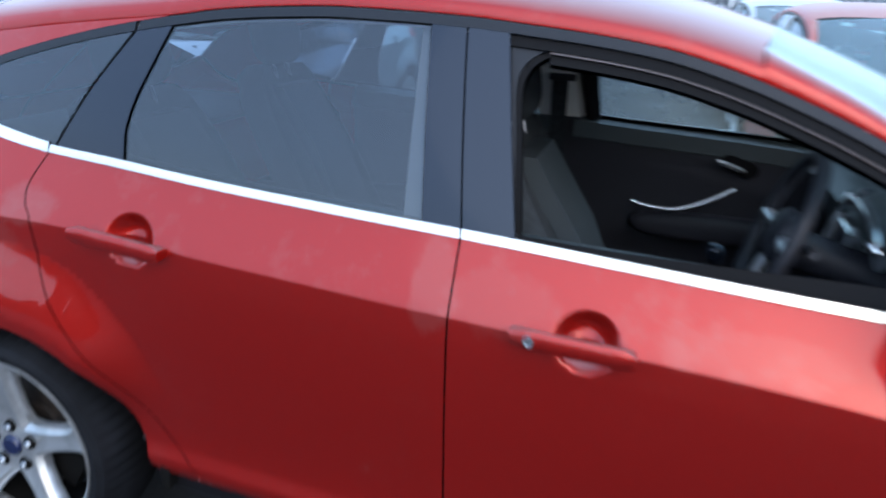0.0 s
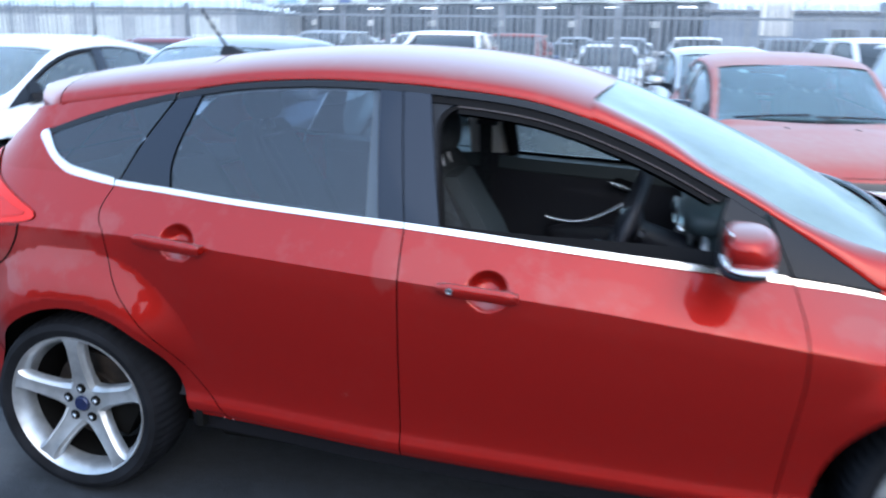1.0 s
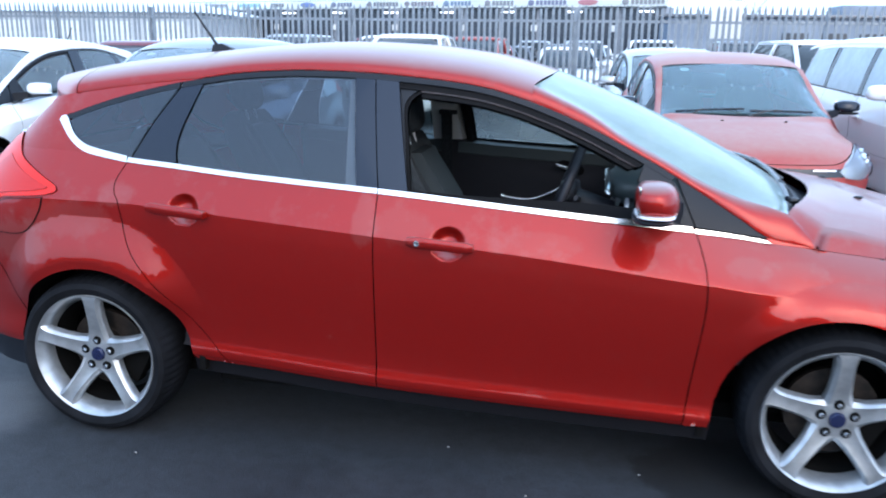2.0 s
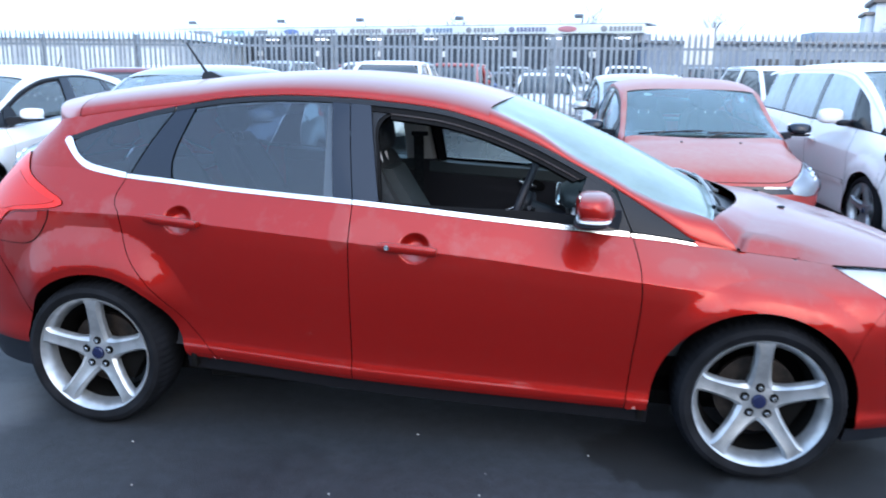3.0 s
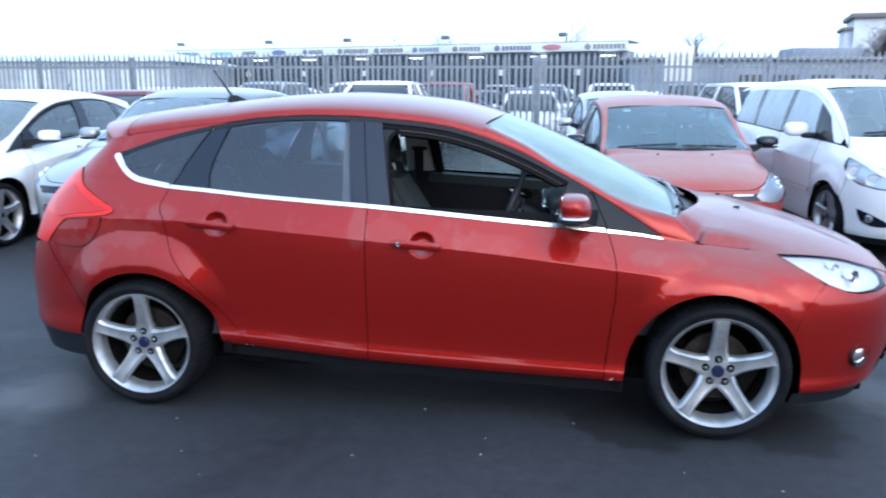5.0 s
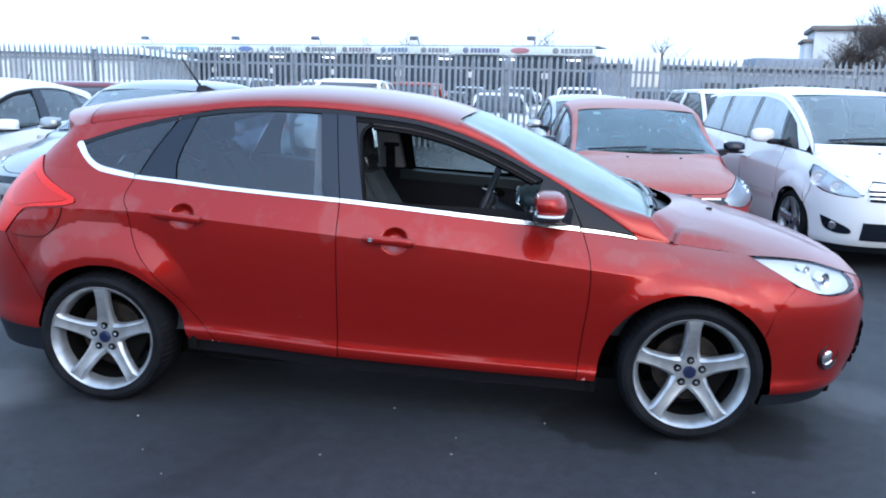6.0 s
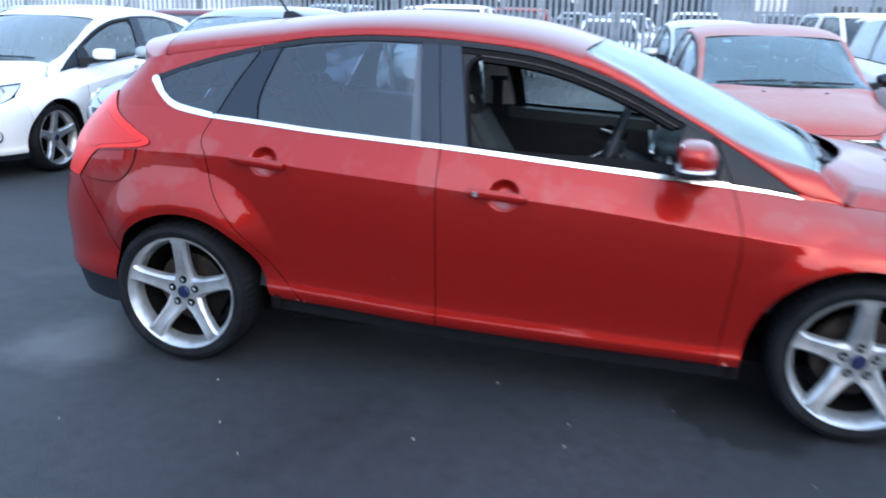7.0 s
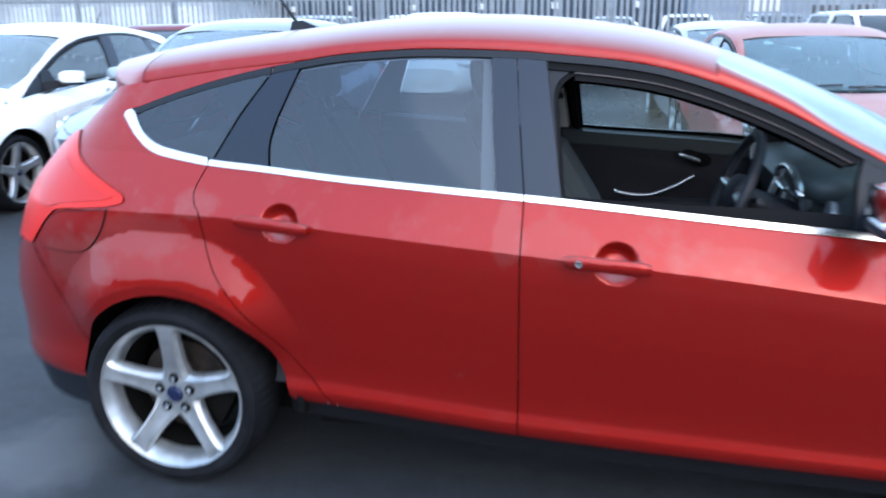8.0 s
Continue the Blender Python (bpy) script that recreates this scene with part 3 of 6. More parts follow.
def wheel(parent, x, y, z, side, rim_mat=ALLOY, detail=True, turn=0.0):
    """An alloy wheel: five spokes, cap, nuts, tyre and the brake disc behind it."""
    s = side
    barrel = part("wheel", lathe([(0.249, s * 0.012), (0.243, s * -0.002), (0.235, s * 0.006), (0.22, s * 0.03), (0.214, s * 0.075)], 64), rim_mat, parent, "silver alloy wheel rim")
    barrel.location = (x, y, z)
    barrel.rotation_euler = (0, turn, 0)
    # The deep part of the alloy barrel is coloured near black for its shade.
    part("inner_barrel", lathe([(0.214, s * 0.075), (0.205, s * 0.12), (0.2, s * 0.19), (0.238, s * 0.2)], 40), LINER_SHADE, barrel, "inside of the rim, its shade put into the colour")
    n = 64 if detail else 36
    prof = [(0.245, s * 0.004), (0.254, s * -0.004), (0.272, s * -0.01), (0.29, s * -0.003), (0.303, s * 0.02), (0.3085, s * 0.05), (0.31, s * 0.11), (0.3085, s * 0.17), (0.3, s * 0.205), (0.26, s * 0.22), (0.238, s * 0.205)]
    tread = (lambda i, k, r: r - (0.006 if k % 3 == 0 and i in (4, 5, 6) else 0)) if detail else None
    part("tyre", lathe(prof, n * 3 if detail else n, "Y", tread), TYRE, barrel, "black low-profile tyre")
    for k in range(5):
        a = math.pi / 2 + 2 * math.pi * k / 5
        ca, sa = math.cos(a), math.sin(a)
        rows = []
        for r, half, face, back in ((0.04, 0.054, 0.034, 0.07), (0.07, 0.041, 0.033, 0.07), (0.1, 0.034, 0.027, 0.062), (0.15, 0.03, 0.016, 0.052), (0.185, 0.0295, 0.009, 0.047), (0.21, 0.031, 0.005, 0.042), (0.226, 0.037, 0.004, 0.038), (0.242, 0.058, 0.003, 0.03)):
            loop = [(-half * 1.12, back), (-half * 1.04, face + 0.012), (-half * 0.86, face + 0.006), (-half * 0.66, face), (-half * 0.6, face + 0.0005), (0, face + 0.002), (half * 0.6, face + 0.0005), (half * 0.66, face), (half * 0.86, face + 0.006), (half * 1.04, face + 0.012), (half * 1.12, back)]
            rows.append([(r * ca - w * sa, s * d, r * sa + w * ca) for w, d in loop])
        part("spoke", loft(rows), rim_mat, barrel)
    part("hub", lathe([(0.0, s * 0.034), (0.05, s * 0.032), (0.068, s * 0.036), (0.072, s * 0.08), (0.0, s * 0.08)], 30), rim_mat, barrel)
    part("centre_cap", lathe([(0.0, s * 0.022), (0.022, s * 0.023), (0.028, s * 0.03), (0.029, s * 0.04)], 24), BADGE, barrel, "dark blue oval centre cap")
    if detail:
        for k in range(5):
            a = math.pi / 2 + 2 * math.pi * (k + 0.0) / 5
            # A near-black disc paints the shade of the hole round each nut.
            well = part("nut_well", lathe([(0.0, s * 0.0275), (0.014, s * 0.0272), (0.0165, s * 0.03), (0.017, s * 0.036)], 20), LINER_SHADE, barrel, "near-black disc for the shade in the nut recess")
            well.location = (0.054 * math.cos(a), 0, 0.054 * math.sin(a))
            nut = part("wheel_nut", lathe([(0.0, s * 0.019), (0.006, s * 0.0185), (0.0092, s * 0.022), (0.0098, s * 0.03)], 6), NUT, barrel)
            nut.location = (0.054 * math.cos(a), 0, 0.054 * math.sin(a))
        part("brake_disc", lathe([(0.0, s * 0.1), (0.08, s * 0.1), (0.085, s * 0.11), (0.15, s * 0.11), (0.15, s * 0.135), (0.0, s * 0.135)], 40), RUST, barrel, "rust-stained brake disc")
        cal = part("brake_caliper", block(0.07, 0.17, min(s * 0.085, s * 0.15), max(s * 0.085, s * 0.15), -0.06, 0.09, 0.015), LINER_SHADE, barrel)
        cal.rotation_euler = (0, 0.5, 0)
    else:
        part("brake_disc", lathe([(0.0, s * 0.13), (0.19, s * 0.13), (0.19, s * 0.15)], 20), LINER_SHADE, barrel)
    return barrel


def seat(parent, x, y):
    """A cloth seat with a separate headrest."""
    half = 0.25
    rows = []
    for t, dx, thick, w in ((0, 0.12, 0.13, 0.24), (0.15, 0.09, 0.15, 0.255), (0.5, -0.03, 0.14, 0.26), (0.8, -0.145, 0.12, 0.24), (0.95, -0.2, 0.1, 0.2), (1.0, -0.22, 0.06, 0.15)):
        z = 0.5 + t * 0.64
        xc = x + dx
        loop = []
        for k in range(16):
            a = 2 * math.pi * k / 16
            cy, cx = math.cos(a), math.sin(a)
            bolster = 0.05 * abs(cy) ** 3 * (1 if cx > 0 else 0)
            loop.append((xc - thick / 2 + thick / 2 * math.copysign(abs(cx) ** 0.6, cx) + bolster, y + w * math.copysign(abs(cy) ** 0.7, cy), z))
        rows.append(loop)
    back = part("seat_backrest", loft(rows), CLOTH, parent, "dark cloth seat back")
    part("seat_cushion", egg(x + 0.3, y, 0.47, 0.28, 0.25, 0.1, 3.5), CLOTH, parent)
    part("headrest", egg(x - 0.225, y, 1.235, 0.055, 0.13, 0.095, 3.0, turn=Matrix.Rotation(-0.2, 3, "Y")), CLOTH, back, "dark padded headrest")
    for d in (-0.05, 0.05):
        part("headrest_post", tube([(x - 0.2, y + d, 1.1), (x - 0.22, y + d, 1.18)], 0.006), SATIN, back)
    part("seat_panel", loft([[(x + px, y - 0.13, z), (x + px, y + 0.13, z), (x + px - 0.05, y + 0.13, z), (x + px - 0.05, y - 0.13, z)] for px, z in ((0.125, 0.56), (0.065, 0.7), (-0.025, 0.9), (-0.14, 1.08))]), GREYCLOTH, back, "grey cloth centre panel")


def cabin(parent, form, full=True):
    """What can be seen through the windows."""
    part("floor_pan", block(-0.88, 0.88, -0.74, 0.74, 0.2, 0.3, 0.02), LINER_SHADE, parent)
    for x, y in ((0.0, -0.37), (-0.28, 0.37), (-1.0, -0.4), (-1.0, 0.4)):
        seat(parent, x, y)
    rows = []
    for y in (-0.66, -0.56, -0.3, 0.0, 0.3, 0.56, 0.66):
        lift = 0.03 if y < -0.15 and y > -0.62 else 0.0
        rows.append([(1.12, y, 0.9), (0.98, y, 0.955), (0.8, y, 0.965 + lift), (0.68, y, 0.955 + lift), (0.62, y, 0.9), (0.66, y, 0.78), (0.74, y, 0.6), (0.9, y, 0.4), (1.12, y, 0.4)])
    part("dashboard", loft(rows), DASH_LIT, parent, "dark moulded dashboard")
    if not full:
        return
    part("binnacle", egg(0.66, -0.37, 0.985, 0.11, 0.19, 0.06, 2.6), DASH_LIT, parent)
    part("binnacle_trim", tube([(0.552, -0.37 + 0.17 * math.cos(a), 0.965 + 0.055 * math.sin(a)) for a in [math.pi * k / 16 for k in range(17)]], 0.011, 8), CHROME, parent, "silver instrument surround")
    for y in (-0.44, -0.3):
        part("dial", lathe([(0.0, 0.0), (0.045, 0.0), (0.05, -0.012), (0.055, -0.012), (0.056, 0.0)], 24), SATIN, parent).matrix_basis = pose(0.585, y, 0.955, 0, 0, 90)
    part("side_vent", lathe([(0.03, 0.0), (0.034, -0.012), (0.042, -0.012), (0.044, 0.0)], 20), SATIN, parent).matrix_basis = pose(0.61, -0.64, 0.93, 0, 0, 90)
    part("side_vent", lathe([(0.03, 0.0), (0.034, -0.012), (0.042, -0.012), (0.044, 0.0)], 20), SATIN, parent).matrix_basis = pose(0.61, 0.64, 0.93, 0, 0, 90)
    part("centre_console", block(-0.1, 0.7, -0.11, 0.11, 0.35, 0.62, 0.03), DASH, parent)
    part("control_panel", block(0.6, 0.7, -0.15, 0.15, 0.6, 0.96, 0.03, Matrix.Translation((0.65, 0, 0.78)) @ Matrix.Rotation(0.3, 4, "Y") @ Matrix.Translation((-0.65, 0, -0.78))), GLOSS_BLACK, parent)
    for y in (-0.105, 0.105):
        part("vent_trim", block(0.59, 0.615, y - 0.012, y + 0.012, 0.76, 0.95, 0.005, Matrix.Translation((0.6, 0, 0.85)) @ Matrix.Rotation(0.3, 4, "Y") @ Matrix.Translation((-0.6, 0, -0.85))), SATIN, parent)
    # Tilted mirror plate added to give the sky glint by the instruments.
    part("glint_plate", block(-0.035, 0.035, -0.07, 0.07, -0.004, 0.004, 0.002, pose(0.575, -0.27, 0.925, 0, 40, 0)), REFLECTOR, parent, "mirror plate added for the sky glint on the dash")
    part("gear_gaiter", lathe([(0.06, 0.62), (0.045, 0.66), (0.02, 0.72)], 16, "Z"), DASH, parent).location = (0.3, 0.02, 0)
    part("gear_knob", egg(0.3, 0.02, 0.755, 0.026, 0.024, 0.03, 2.4), GLOSS_BLACK, parent, "dark glossy gear knob")
    # steering wheel, leaning away from the driver
    tilt = Matrix.Translation((0.39, -0.37, 0.94)) @ Matrix.Rotation(radians(20), 4, "Y")
    ring = [tilt @ Vector((0.0, 0.186 * math.cos(a), 0.186 * math.sin(a))) for a in (2 * math.pi * k / 40 for k in range(41))]
    rim = part("steering_wheel", tube(ring, 0.0165, 10), DASH, parent, "dark leather steering wheel with silver spokes")
    hub = egg(0, 0, 0, 0.035, 0.075, 0.06, 2.6)
    hub.transform(tilt @ Matrix.Translation((0.015, 0, 0)))
    part("airbag_cover", hub, DASH, rim)
    for a in (0, math.pi, -math.pi / 2):
        spoke = tube([tilt @ Vector((0.01, 0.06 * math.cos(a), 0.05 * math.sin(a))), tilt @ Vector((0.004, 0.12 * math.cos(a), 0.12 * math.sin(a))), tilt @ Vector((0.0, 0.18 * math.cos(a), 0.18 * math.sin(a)))], 0.016, 8)
        part("wheel_spoke", spoke, SATIN, rim)
    part("steering_column", tube([(0.41, -0.37, 0.92), (0.66, -0.37, 0.84)], 0.045, 12), DASH, parent)
    for y0, y1 in ((-0.4, -0.56), (-0.34, -0.18)):
        part("column_stalk", tube([(0.45, y0, 0.92), (0.44, y1, 0.95)], 0.009, 8), DASH, parent)
    # inner door panels, with armrest and handle
    for s in (-1, 1):
        for a, b in ((-0.2, 0.95), (-1.05, -0.24)):
            rows = []
            top = lambda x: form.belt(x) + (0.022 * step01(-0.15, 0.6, x) if a > -0.5 else 0.0)
            for x in [a + (b - a) * k / 6 for k in range(7)]:
                zt = top(x) + 0.012
                w = form.beltw(x) + 0.012
                rows.append([(x, s * (w - 0.03), zt), (x, s * (w - 0.1), zt - 0.012), (x, s * (w - 0.115), zt - 0.06), (x, s * (w - 0.09), zt - 0.13), (x, s * (w - 0.1), 0.62), (x, s * (w - 0.1), 0.4), (x, s * (w - 0.05), 0.34)])
            card = part("door_card", loft(rows, False, False), DASH, parent, "dark plastic inner door panel")
            # Strip in the lighter plastic paints the light along the door top.
            ledge = [[(x, s * (form.beltw(x) - 0.02), top(x) + 0.016), (x, s * (form.beltw(x) - 0.092), top(x) + 0.003), (x, s * (form.beltw(x) - 0.106), top(x) - 0.05), (x, s * (form.beltw(x) - 0.096), top(x) - 0.06)] for x in [a + (b - a) * k / 6 for k in range(7)]]
            part("door_ledge", loft(ledge, False, False), DASH_LIT, card, "padded door top, toned lighter for the sky it catches")
            w = form.beltw((a + b) / 2) - 0.12
            part("armrest", egg((a + b) / 2 - 0.02, s * w, 0.64, 0.32, 0.05, 0.05, 3), DASH, card)
            if a > -0.5:
                arc = [(x, s * (w - 0.03 + 0.02 * abs(x - 0.2)), z) for x, z in bow([(0.04, 0.722), (0.075, 0.711), (0.19, 0.706), (0.297, 0.746), (0.385, 0.8)])]
                part("pull_handle", tube(arc, 0.011, 8), CHROME, card, "curved satin silver pull")
                y = s * (form.beltw(0.38) - 0.1)
                part("release_recess", egg(0.392, y, 0.872, 0.07, 0.012, 0.03, 2.6, turn=Matrix.Rotation(0.3, 3, "Y")), SEAL, card, "dark recess behind the release")
                part("door_release", egg(0.362, y - s * 0.016, 0.873, 0.054, 0.008, 0.011, 3, turn=Matrix.Rotation(0.3, 3, "Y")), CHROME, card, "bright door release")
                bead = s > 0 and [(x, s * (form.beltw(x) - 0.022), form.belt(x) + 0.024 + 0.026 * step01(-0.15, 0.6, x)) for x in [-0.15 + 0.75 * k / 12 for k in range(13)]]
                if bead:
                    part("window_bead", tube(bead, 0.0028, 6), CHROME, card, "thin bright bead along the glass")
        # pillar linings and seat belts
        def pillar(steps, inset):
            return loft([[(x0, s * (form.width(-0.2, z) - 0.03), z), (x0 + 0.015, s * (form.width(-0.2, z) - inset), z), (x1 - 0.015, s * (form.width(-0.2, z) - inset), z), (x1, s * (form.width(-0.2, z) - 0.03), z)] for z, x0, x1 in steps])
        cut = 0.07 * (s < 0)
        lining = part("pillar_lining", pillar(((0.995, -0.345, -0.165 - cut), (1.15, -0.35, -0.19 - cut), (1.36, -0.36, -0.238 - cut)), 0.085), LINING, parent, "pale grey pillar lining")
        part("lower_lining", pillar(((0.45, -0.34, -0.145 - cut), (0.993, -0.346, -0.162 - cut)), 0.087), DASH, lining, "dark lower pillar lining")
        part("pillar_seal", pillar(((0.5, -0.14, -0.085 - cut), (0.99, -0.161, -0.112 - cut), (1.15, -0.186, -0.135 - cut), (1.36, -0.234, -0.18 - cut)), 0.07), SEAL, lining, "black door seal")
        belt_y = [form.width(-0.2, z) - 0.092 for z in (0.45, 1.14)]
        strap = part("seat_belt", loft([[(-0.285, s * belt_y[1], 1.13), (-0.228, s * belt_y[1], 1.145), (-0.228, s * (belt_y[1] - 0.003), 1.145), (-0.285, s * (belt_y[1] - 0.003), 1.13)],
                                        [(-0.285, s * belt_y[0], 0.45), (-0.228, s * belt_y[0], 0.45), (-0.228, s * (belt_y[0] - 0.003), 0.45), (-0.285, s * (belt_y[0] - 0.003), 0.45)]]), CLOTH, parent, "dark seat belt")
        part("belt_guide", block(-0.295, -0.2, min(s * belt_y[1], s * (belt_y[1] - 0.018)), max(s * belt_y[1], s * (belt_y[1] - 0.018)), 1.128, 1.152, 0.005), DASH, strap, "black belt guide")
    part("mirror_stem", tube([(0.42, 0, 1.33), (0.4, 0, 1.27)], 0.012), DASH, parent)
    part("interior_mirror", egg(0.385, 0, 1.25, 0.02, 0.12, 0.035, 3), DASH, parent, "dark interior mirror")


def handle(parent, form, x0, x1, z0, z1, side, mat):
    """A pull handle standing off the door skin."""
    rows = []
    for k in range(15):
        t = k / 14
        x, z = x0 + (x1 - x0) * t, z0 + (z1 - z0) * t
        stand = 0.03
        root = 0.022 * (1 - step01(0.05, 0.2, t) * step01(0.02, 0.14, 1 - t))
        half = 0.019 * (0.6 + 0.4 * step01(0, 0.12, t) * step01(0, 0.1, 1 - t))
        thick = 0.008 + 0.002 * step01(0, 0.3, t)
        p = form.point(x, z)
        base = form.plan(x)
        loop = []
        for j in range(10):
            a = 2 * math.pi * j / 10
            loop.append((x, side * (base + stand + (thick if math.cos(a) > 0 else thick + root) * math.copysign(abs(math.cos(a)) ** 0.7, math.cos(a)) - 0.004), z + half * math.copysign(abs(math.sin(a)) ** 0.7, math.sin(a))))
        rows.append(loop)
    return part("handle", loft(rows), mat, parent, "body-coloured pull handle")


def door_mirror(parent, form, side, mat, lens=True):
    """A painted door mirror on a black foot, with an indicator strip."""
    cx, cy, cz = 0.672, side * 0.96, 1.03
    bm = egg(0, 0, 0, 0.062, 0.108, 0.053, 2.8, 32, 18)
    for v in bm.verts:
        v.co.x += -0.012 * (v.co.z / 0.064) + (0.02 * (1 - (v.co.y / 0.125) ** 2) if v.co.x > 0 else 0)
        if v.co.x < 0:
            v.co.x *= 0.75
    bm.transform(Matrix.Translation((cx, cy, cz)) @ Matrix.Rotation(side * 0.12, 4, "Z"))
    shell = part("door_mirror", bm, mat, parent, "body-coloured door mirror housing")
    part("mirror_glass", block(cx - 0.042, cx - 0.036, cy - 0.09, cy + 0.09, cz - 0.045, cz + 0.045, 0.002), MIRROR, shell)
    part("mirror_base", egg(cx + 0.005, cy, cz - 0.055, 0.06, 0.106, 0.016, 2.6), TRIM, shell)
    part("indicator", egg(cx + 0.012, cy + side * 0.012, cz - 0.039, 0.061, 0.109, 0.0085, 2.8), LENS if not lens else LAMP_BOWL, shell, "clear indicator strip")
    part("mirror_foot", loft([[(cx - 0.01, side * 0.88, cz - 0.08), (cx + 0.06, side * 0.88, cz - 0.08), (cx + 0.06, side * 0.88, cz - 0.03), (cx - 0.01, side * 0.88, cz - 0.03)],
                              [(cx + 0.02, side * 0.765, cz - 0.11), (cx + 0.12, side * 0.765, cz - 0.12), (cx + 0.12, side * 0.765, cz - 0.04), (cx + 0.02, side * 0.765, cz - 0.03)]]), TRIM, shell)
    return shell


def windscreen_pillar(F, car, body, side):
    """The painted pillar from the roof down to the bonnet's corner."""
    def place(u, v):
        x = F.head[0] + (F.corner + 0.004 - F.head[0]) * u
        y0, z0, y1, z1 = F.railw(x), F.rail(x), F.screen_y(x), F.screen_z(x)
        a = v * math.pi / 2
        k = 0.55 * step01(F.foot[0] - 0.3, F.foot[0], x)
        c, s_ = max(math.cos(a), 0) ** 0.8, max(math.sin(a), 0) ** 0.8
        c, s_ = c + (1 - v - c) * k, s_ + (v - s_) * k
        return Vector((x, side * (y1 + (y0 - y1) * c), z0 + (z1 - z0) * s_))
    return part("windscreen_pillar", patch("windscreen_pillar", place, 32, 8, 0.01, side > 0), body, car)


def upper_works(F, car, body, fine, screen_glass=None):
    """Windscreen, wipers, scuttle and bonnet."""
    (hx0, hx1), (fx0, fx1) = F.head, F.foot
    zf, yf = F.screen_z(fx0), F.screen_y(fx0)

    def screen(u, v):
        y = 1 - 2 * v
        k = 1 - y * y
        a = Vector((hx0 + (hx1 - hx0) * k, 0, F.screen_z(hx0) + (F.top(hx1) - F.screen_z(hx0)) * k))
        b = Vector((fx0 + (fx1 - fx0) * k, 0, zf + 0.03 * k))
        p = a + (b - a) * u
        lift = 0.02 * k * max(math.sin(math.pi * u), 0) ** 0.8
        q = Vector((p.x + lift * 0.5, -(F.screen_y(min(p.x, fx0)) - 0.002) * y, p.z + lift))
        if abs(y) > 0.8:
            q.z += (F.screen_z(min(p.x, fx0)) - q.z) * ((abs(y) - 0.8) / 0.2) ** 2
        return q
    ws = part("windscreen", patch("windscreen", screen, 24, 24, 0.005), screen_glass or SCREEN, car, "windscreen with pale sky sheen put into its dusty film")
    ws.visible_shadow = False
    p = screen(0.1, 0.16)
    part("sticker", egg(p.x - 0.003, p.y, p.z - 0.006, 0.03, 0.042, 0.0012, 2.2, 16, 4, turn=Matrix.Rotation(radians(27), 3, "Y")), PLATE, ws, "small white round sticker")
    for y0, y1 in ((-0.58, -0.02), (0.02, 0.55)):
        pts = [screen(0.985 - 0.03 * t, 0.5 + 0.5 * (y0 + (y1 - y0) * t) / 0.7) + Vector((0.01, 0, 0.016)) for t in [k / 8 for k in range(9)]]
        blade = part("wiper", tube(pts, 0.009, 8), GLOSS_BLACK, car, "black wiper blade and arm")
        k = 1 - (y0 / 0.7) ** 2 * 0.5
        foot = Vector((fx0 + 0.13 * k - 0.015, y0 * 0.78, zf - 0.005 + 0.02 * k))
        arm = [foot + Vector((0.004, -0.004, -0.03)), foot, foot.lerp(pts[3], 0.4) + Vector((0.006, 0, 0.006)), pts[3] + Vector((0, 0, 0.008)), pts[4]]
        part("wiper_arm", tube(arm, 0.009, 8, lambda t: 1 - 0.4 * t), SATIN_BLACK, blade)
        part("wiper_cap", egg(foot.x, foot.y, foot.z - 0.004, 0.02, 0.018, 0.012, 2.4), SATIN_BLACK, blade)

    def scuttle(u, v):
        y = 1 - 2 * v
        k = 1 - y * y
        x0 = fx0 + (fx1 - fx0) * k - 0.02
        return Vector((x0 + u * (0.02 + 0.15 * k), -(yf - 0.01) * y, zf - 0.02 + 0.03 * k - 0.05 * u * k))
    part("scuttle", patch("scuttle", scuttle, 6, 20, 0.004), TRIM, car, "black plastic scuttle panel")
    cx = F.corner

    def rim(u):
        if u < 0.12:
            x = fx0 + (cx - fx0) * u / 0.12
            return Vector((x, -F.screen_y(x) + 0.01, F.screen_z(x) - 0.001))
        s = cx + (F.s_fe - 0.01 - cx) * (u - 0.12) / 0.88
        p = F.point(s, F.belt(s))
        return Vector((p.x, min(p.y + 0.001, 0), p.z + 0.0012))
    nose = rim(1.0).x

    def bonnet(u, v):
        u = min(max(u, 0), 1)
        y = 1 - 2 * v
        e = rim(u)
        bulge = (fx1 - fx0 + 0.12) * (1 - (e.x - fx0) / (nose - fx0))
        x = e.x + bulge * (1 - y * y)
        k = 1 - abs(y) ** 2.6
        fold = 0.48 * (1 - abs(y)) / 0.09 if abs(y) > 0.91 else 0.48 + 0.52 * (1 - (abs(y) / 0.91) ** 2.2)
        k += (fold - k) * (1 - step01(cx + 0.05, cx + 0.42, e.x))
        ridge = 0.002 * math.exp(-((abs(y) - 0.66) / 0.08) ** 2) * (1 - u)
        return Vector((x, e.y * y, e.z + max(F.hood(x) - e.z, 0) * k + ridge))
    hood = part("bonnet", patch("bonnet", bonnet, 50 if fine else 25, 40 if fine else 18, 0.02), body, car, "dusty painted bonnet")
    for v in (0.33, 0.67):
        p = bonnet(0.2, v)
        part("washer_jet", egg(p.x, p.y, p.z + 0.003, 0.016, 0.012, 0.006, 2.2), TRIM, hood)


